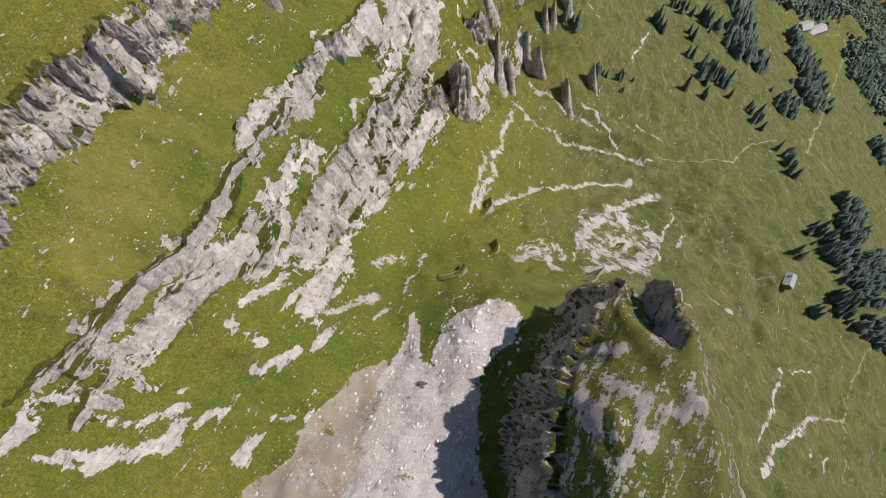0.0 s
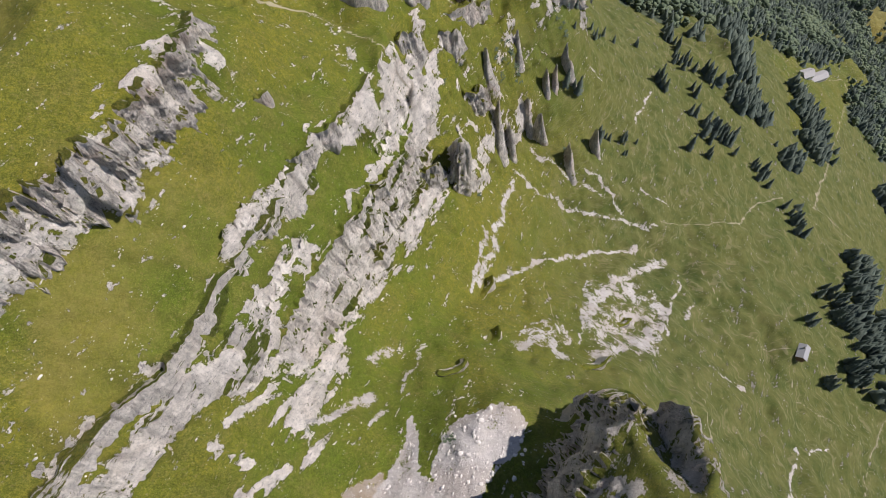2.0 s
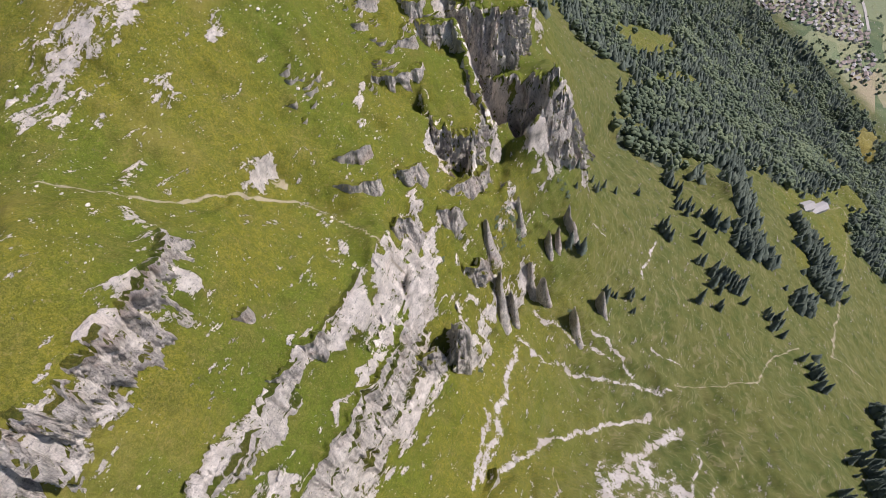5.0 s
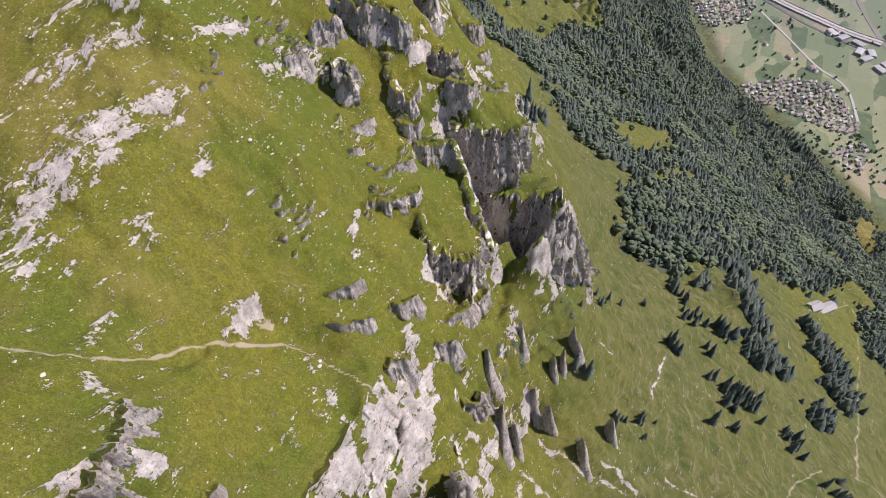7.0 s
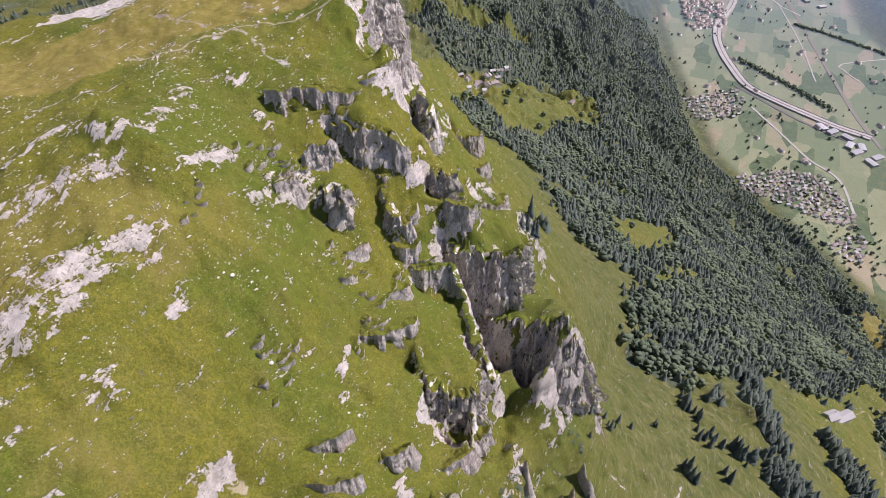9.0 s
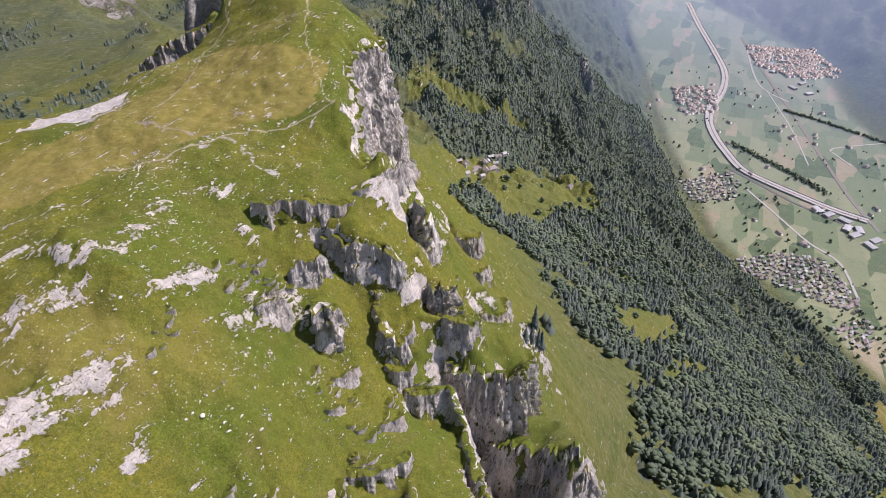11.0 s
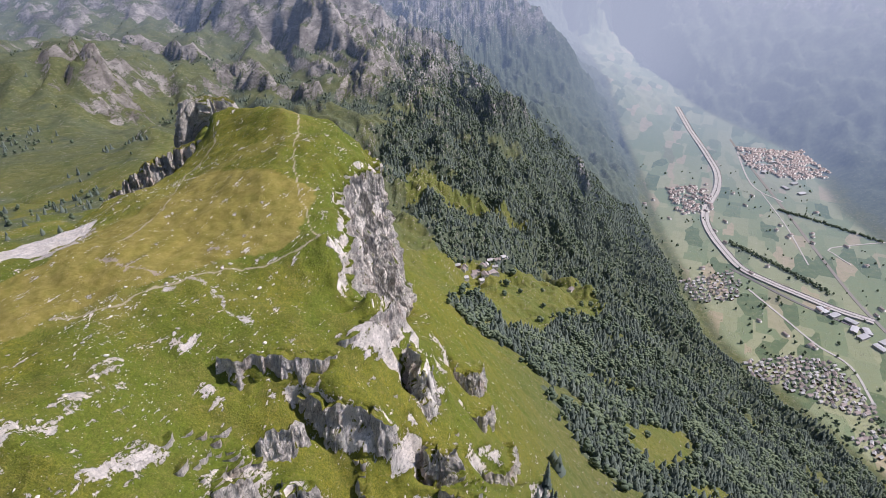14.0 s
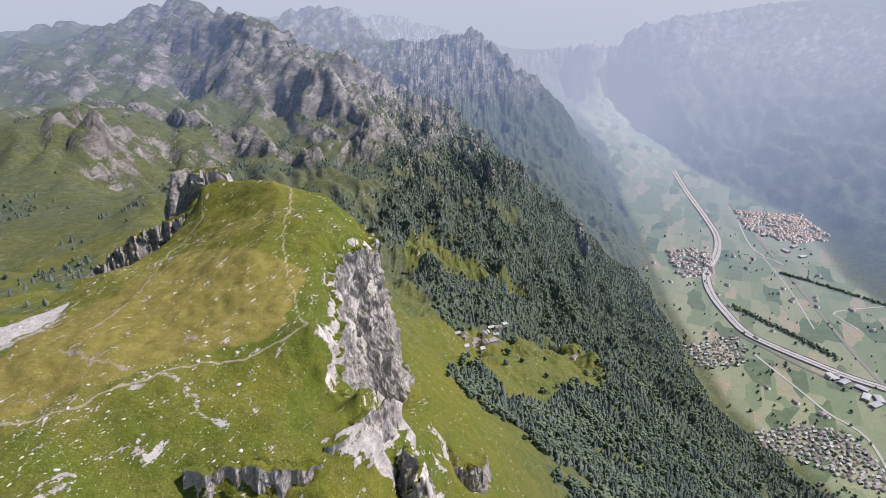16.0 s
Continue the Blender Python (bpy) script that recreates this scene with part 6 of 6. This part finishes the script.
ROUND, FAR_ROUND = round_tree(CLUMPS), round_tree(((0, 0, 0.38, 0.62), (0.06, -0.05, 0.68, 0.48)))
rest = np.array([(x, y, land(x, y)) for x, y, low in rest])
forest("spruce_grove", rest, 13.0, cone_tree(8), NEEDLES, "groups of tall spruces on the lower pasture", 45)
near_wood = wood_points(-60, 800, 330, 1000, 4.9, 31)
mid_wood = wood_points(-120, 780, 1000, 2050, 7.2, 32)
high_wood = wood_points(-1000, 420, 560, 2300, 8.5, 33, 0.8)
high_wood = high_wood[(high_wood[:, 1] > 1250) | (high_wood[:, 0] < -160)]
for name, p, tall in (("forest", near_wood, 10.5), ("forest", mid_wood, 10.0), ("forest", high_wood, 7.5)):
    pick = fbm(p[:, 0] / 50, p[:, 1] / 50, 2, 170) + 0.4 * np.random.default_rng(4).normal(size=len(p)) > 0.05
    forest("spruce_forest", p[~pick], tall, cone_tree(), NEEDLES, "dense dark spruce forest covering the mountainside", 41)
    forest("mixed_forest", p[pick], tall * 0.8, ROUND if p is near_wood else FAR_ROUND, LEAVES, "round-crowned broadleaf trees mixed into the forest", 42)


# ---------------------------------------------------------------- houses and roads
def plain(name, colour, rough=0.8, vary=0.35, scale=0.6):
    m, n, l, b = material(name, rough, 0.25)
    w = Web(n, l)
    info = n.new("ShaderNodeObjectInfo")
    col = w.mix(w.math("MULTIPLY", info.outputs["Random"], vary), colour, tuple(c * 0.45 for c in colour))
    l.new(w.mix(w.ramp(w.noise(scale, 5, 0.6), 0.4, 0.7, 0, 0.35), col, tuple(c * 0.6 for c in colour)), b.inputs["Base Color"])
    return m


PLASTER, TIMBER = plain("white_plaster", (0.72, 0.69, 0.63)), plain("dark_timber", (0.16, 0.10, 0.06))
TILES, SLATES, TIN = plain("brown_tiles", (0.37, 0.31, 0.28), vary=0.7), plain("grey_slates", (0.50, 0.48, 0.46), vary=0.6), plain("pale_metal", (0.50, 0.50, 0.50), 0.5, vary=0.6)
ASPHALT, CONCRETE, BALLAST = plain("asphalt", (0.16, 0.155, 0.15), vary=0.0, scale=0.05), plain("concrete", (0.42, 0.40, 0.37), vary=0.0, scale=0.05), plain("ballast", (0.24, 0.225, 0.205), 0.9, 0.0)


def box(x0, x1, y0, y1, z0, z1):
    return [(x0, y0, z0), (x1, y0, z0), (x1, y1, z0), (x0, y1, z0), (x0, y0, z1), (x1, y0, z1), (x1, y1, z1), (x0, y1, z1)], [(3, 2, 1, 0), (4, 5, 6, 7), (0, 1, 5, 4), (1, 2, 6, 5), (2, 3, 7, 6), (3, 0, 4, 7)]


def house(name, long, wide, eaves, ridge, wall_mat, roof_mat, label, group, windows=True):
    """A gabled house: walls with gables, a roof with thickness and overhang, windows and a door."""
    root = new(name)
    a, b = long / 2, wide / 2
    v = [(-a, -b, -2), (a, -b, -2), (a, b, -2), (-a, b, -2), (-a, -b, eaves), (a, -b, eaves), (a, b, eaves), (-a, b, eaves), (-a, 0, ridge), (a, 0, ridge)]
    wall = part("wall", mesh_of("wall", v, [(0, 1, 5, 4), (2, 3, 7, 6), (1, 2, 6, 9, 5), (3, 0, 4, 8, 7), (3, 2, 1, 0)], wall_mat), root)
    o, t = 0.5, 0.22
    drop = (ridge - eaves) / b * o
    v = []
    for x in (-a - o, a + o):
        v += [(x, -b - o, eaves - drop + 0.05), (x, 0, ridge + 0.05), (x, b + o, eaves - drop + 0.05), (x, b + o, eaves - drop + 0.05 + t), (x, 0, ridge + 0.05 + t), (x, -b - o, eaves - drop + 0.05 + t)]
    f = [(0, 6, 7, 1), (1, 7, 8, 2), (2, 8, 9, 3), (3, 9, 10, 4), (4, 10, 11, 5), (5, 11, 6, 0), (0, 1, 4, 5), (1, 2, 3, 4), (6, 11, 10, 7), (7, 10, 9, 8)]
    part("roof", mesh_of("roof", v, f, roof_mat), root)
    if windows:
        for x in (-a * 0.55, a * 0.55):
            for side in (-1, 1):
                me = mesh_of("window", *box(x - 0.5, x + 0.5, side * b - 0.03, side * b + 0.03, 0.45 * eaves, 0.45 * eaves + 1.1), DARK_GLASS)
                part("window", me, root)
        part("door", mesh_of("door", *box(-0.5, 0.5, -b - 0.04, -b + 0.02, 0.0, 2.0), TIMBER), root)
        part("chimney", mesh_of("chimney", *box(a * 0.4, a * 0.4 + 0.6, 0.4, 1.0, ridge - 1.2, ridge + 0.9), CONCRETE), root)
    return tagged(root, label, "house", group)


DARK_GLASS = plain("window_glass", (0.03, 0.035, 0.04), 0.15, 0.0)
hut = house("alpine_hut", 7.0, 5.0, 2.6, 4.4, TIMBER, TIN, "small timber alpine hut with a pale metal roof", "alpine buildings")
hut.matrix_basis = pose(*HUT_AT, land(*HUT_AT) + 0.2, 0, 0, 62)
farm = house("farmhouse", 11.0, 9.0, 4.6, 7.6, PLASTER, SLATES, "whitewashed farmhouse with a grey roof on the meadow", "alpine buildings")
farm.matrix_basis = pose(*FARM_A_AT, land(*FARM_A_AT) + 0.4, 0, 0, 18)
barn = house("cattle_barn", 21.0, 8.5, 3.4, 5.6, CONCRETE, SLATES, "long low cattle barn with a grey roof", "alpine buildings", windows=False)
barn.matrix_basis = pose(*FARM_B_AT, land(*FARM_B_AT) + 0.4, 0, 0, 22)

rng = np.random.default_rng(77)
kinds = [house("village_house", *s, "village house with light walls and a pitched roof", "village houses") for s in (
    (8, 6, 4.0, 6.0, PLASTER, TILES), (8.5, 6.5, 4.2, 6.2, PLASTER, SLATES), (6.5, 6, 4.0, 5.8, PLASTER, TILES), (10, 6, 3.6, 5.4, TIMBER, SLATES), (7, 7, 4.2, 6.0, PLASTER, SLATES), (12, 8, 4.6, 6.8, PLASTER, TILES))]
works = house("works_hall", 30, 16, 6.0, 7.0, CONCRETE, TIN, "long pale works hall beside the motorway", "works halls", windows=False)
used = set()


def settle(ring, count, gap, models):
    xs, ys = [q[0] for q in ring], [q[1] for q in ring]
    spots = []
    for k in range(count * 30):
        x, y = rng.uniform(min(xs), max(xs)), rng.uniform(min(ys), max(ys))
        if len(spots) < count and inside(np.array([x]), np.array([y]), ring)[0] and all((x - a) ** 2 + (y - b) ** 2 > gap * gap for a, b in spots):
            spots.append((x, y))
    for x, y in spots:
        m = models[int(rng.integers(len(models)))]
        at = pose(x, y, land(x, y) + 0.2, 0, 0, rng.choice((20, 20, 110, 65)) + rng.normal() * 9)
        if m.name in used:
            copy_thing(m, at)
        else:
            used.add(m.name)
            m.matrix_basis = at


settle(SETTLEMENTS["lower_village"], 230, 11.5, kinds)
settle(SETTLEMENTS["edge_village"], 34, 12, kinds)
settle(SETTLEMENTS["mid_village"], 90, 12.5, kinds)
settle(SETTLEMENTS["hamlet"], 22, 11, kinds)
settle(SETTLEMENTS["hamlet_low"], 5, 14, kinds)
settle(SETTLEMENTS["works"], 10, 27, [works])
settle([(1250, 2240), (1330, 2240), (1400, 2640), (1300, 2640)], 6, 50, [works])


def far_houses(name, ring, count, label, seed):
    """A far town: many small gabled blocks as one mesh."""
    rng = np.random.default_rng(seed)
    xs, ys = [q[0] for q in ring], [q[1] for q in ring]
    x, y = rng.uniform(min(xs), max(xs), count), rng.uniform(min(ys), max(ys), count)
    k = inside(x, y, ring) & (fbm(x / 60, y / 60, 2, 180) > -0.35)
    x, y = x[k], y[k]
    z = land_at(x, y)
    co = np.array([(-.5, -.5, -.3), (.5, -.5, -.3), (.5, .5, -.3), (-.5, .5, -.3), (-.5, -.5, .6), (.5, -.5, .6), (.5, .5, .6), (-.5, .5, .6), (-.5, 0, 1), (.5, 0, 1)])
    walls = [(0, 1, 5), (0, 5, 4), (2, 3, 7), (2, 7, 6), (1, 2, 6), (1, 6, 9), (1, 9, 5), (3, 0, 4), (3, 4, 8), (3, 8, 7)]
    roofs = [(4, 5, 9), (4, 9, 8), (6, 7, 8), (6, 8, 9)]
    a = rng.choice((0.3, 1.87), len(x)) + 0.12 * rng.normal(size=len(x))
    s = np.stack([rng.uniform(10, 18, len(x)), rng.uniform(8, 12, len(x)), rng.uniform(7, 10, len(x))], 1)
    px, py = co[None, :, 0] * s[:, :1], co[None, :, 1] * s[:, 1:2]
    v = np.stack([x[:, None] + px * np.cos(a)[:, None] - py * np.sin(a)[:, None], y[:, None] + px * np.sin(a)[:, None] + py * np.cos(a)[:, None], z[:, None] + co[None, :, 2] * s[:, 2:]], -1).reshape(-1, 3)
    tri = (np.array(walls + roofs)[None] + (np.arange(len(x)) * 10)[:, None, None]).reshape(-1, 3)
    me = tri_mesh(name, v, tri, PLASTER)
    me.materials.append(TILES)
    me.polygons.foreach_set("material_index", np.tile([0] * 10 + [1] * 4, len(x)).astype(np.int32))
    return tagged(new(name, me), label, "houses", kind="stuff")


far_houses("far_village", SETTLEMENTS["bend_village"], 330, "dense village of small houses inside the motorway bend", 1)
far_houses("far_town", SETTLEMENTS["town"], 900, "far town of many small houses on the valley floor", 2)
far_houses("scattered_farms", [(700, 1250), (1350, 1350), (1350, 2600), (720, 2300)], 60, "scattered farmsteads on the valley fields", 3)


def ribbon(line, offset, wide, lift, thick):
    p = smooth_line(line, 16)
    d = np.gradient(p, axis=0)
    d /= np.linalg.norm(d, axis=1)[:, None]
    nrm = np.stack([-d[:, 1], d[:, 0]], 1)
    z = land_at(p[:, 0], p[:, 1])
    z = np.convolve(np.pad(z, 3, mode="edge"), np.ones(7) / 7, "valid") + lift
    v, f = [], []
    for i, (q, m, h) in enumerate(zip(p, nrm, z)):
        for s, dz in ((-0.5, -thick), (-0.5, 0), (0.5, 0), (0.5, -thick)):
            v.append((*(q + m * (offset + s * wide)), h + dz))
        if i:
            k = 4 * i
            f += [(k - 4, k, k + 1, k - 3), (k - 3, k + 1, k + 2, k - 2), (k - 2, k + 2, k + 3, k - 1)]
    return v, f


road = new("motorway")
tagged(road, "grey four-lane motorway on a low bank in a long bend", "road", kind="structure")
for off in (-6.6, 6.6):
    part("carriageway", mesh_of("carriageway", *ribbon(LANES["motorway"], off, 10.6, 3.0, 3.5), CONCRETE), road)
part("median", mesh_of("median", *ribbon(LANES["motorway"], 0, 2.2, 3.4, 1.0), ASPHALT), road)
for off in (-13.2, 13.2):
    part("barrier", mesh_of("barrier", *ribbon(LANES["motorway"], off, 0.6, 4.4, 4.0), CONCRETE), road)
for key, wide, mat, label in (("railway", 9, ASPHALT, "double railway track on dark ballast"), ("country_road", 6, CONCRETE, "pale country road between the fields"), ("field_lane", 4, CONCRETE, "narrow field lane"), ("farm_lane", 5, CONCRETE, "pale farm lane with a sharp bend"), ("side_road", 6, CONCRETE, "straight side road to the town")):
    tagged(new(key, mesh_of(key, *ribbon(LANES[key], 0, wide, 0.9, 2.0), mat)), label, "road", kind="structure")
tagged(new("rail_line", mesh_of("rail_line", *ribbon(LANES["rail_line"], 0, 10, 0.8, 2.0), BALLAST)), "straight grey railway line across the valley floor", "railway", kind="structure")
p = []
for key, half in (("hedge", 13), ("hedge_three", 9)):
    q = smooth_line(LANES[key], 5)
    for k in range(4):
        p.append(q + rng.normal(size=q.shape) * half * 0.5)
q = np.stack([rng.uniform(650, 1400, 520), rng.uniform(1000, 2600, 520)], 1)
p.append(q[fbm(q[:, 0] / 120, q[:, 1] / 120, 3, 190) > 0.05])
for key in ("lower_village", "mid_village", "edge_village"):
    ring = np.array(SETTLEMENTS[key])
    p.append(rng.uniform(ring.min(0) - 30, ring.max(0) + 30, (60, 2)))
p = np.concatenate(p)
forest("valley_trees", np.column_stack([p, land_at(p[:, 0], p[:, 1])]), 9.0, FAR_ROUND, LEAVES, "rows and clumps of broadleaf trees between valley fields", 43)
p = np.stack([rng.uniform(0, 330, 48), rng.uniform(820, 1160, 48)], 1)
p = p[inside(p[:, 0], p[:, 1], PATCHES["hamlet_field"])]
forest("meadow_trees", np.column_stack([p, land_at(p[:, 0], p[:, 1])]), 10.0, ROUND, LEAVES, "single round trees on the hamlet meadow", 44)
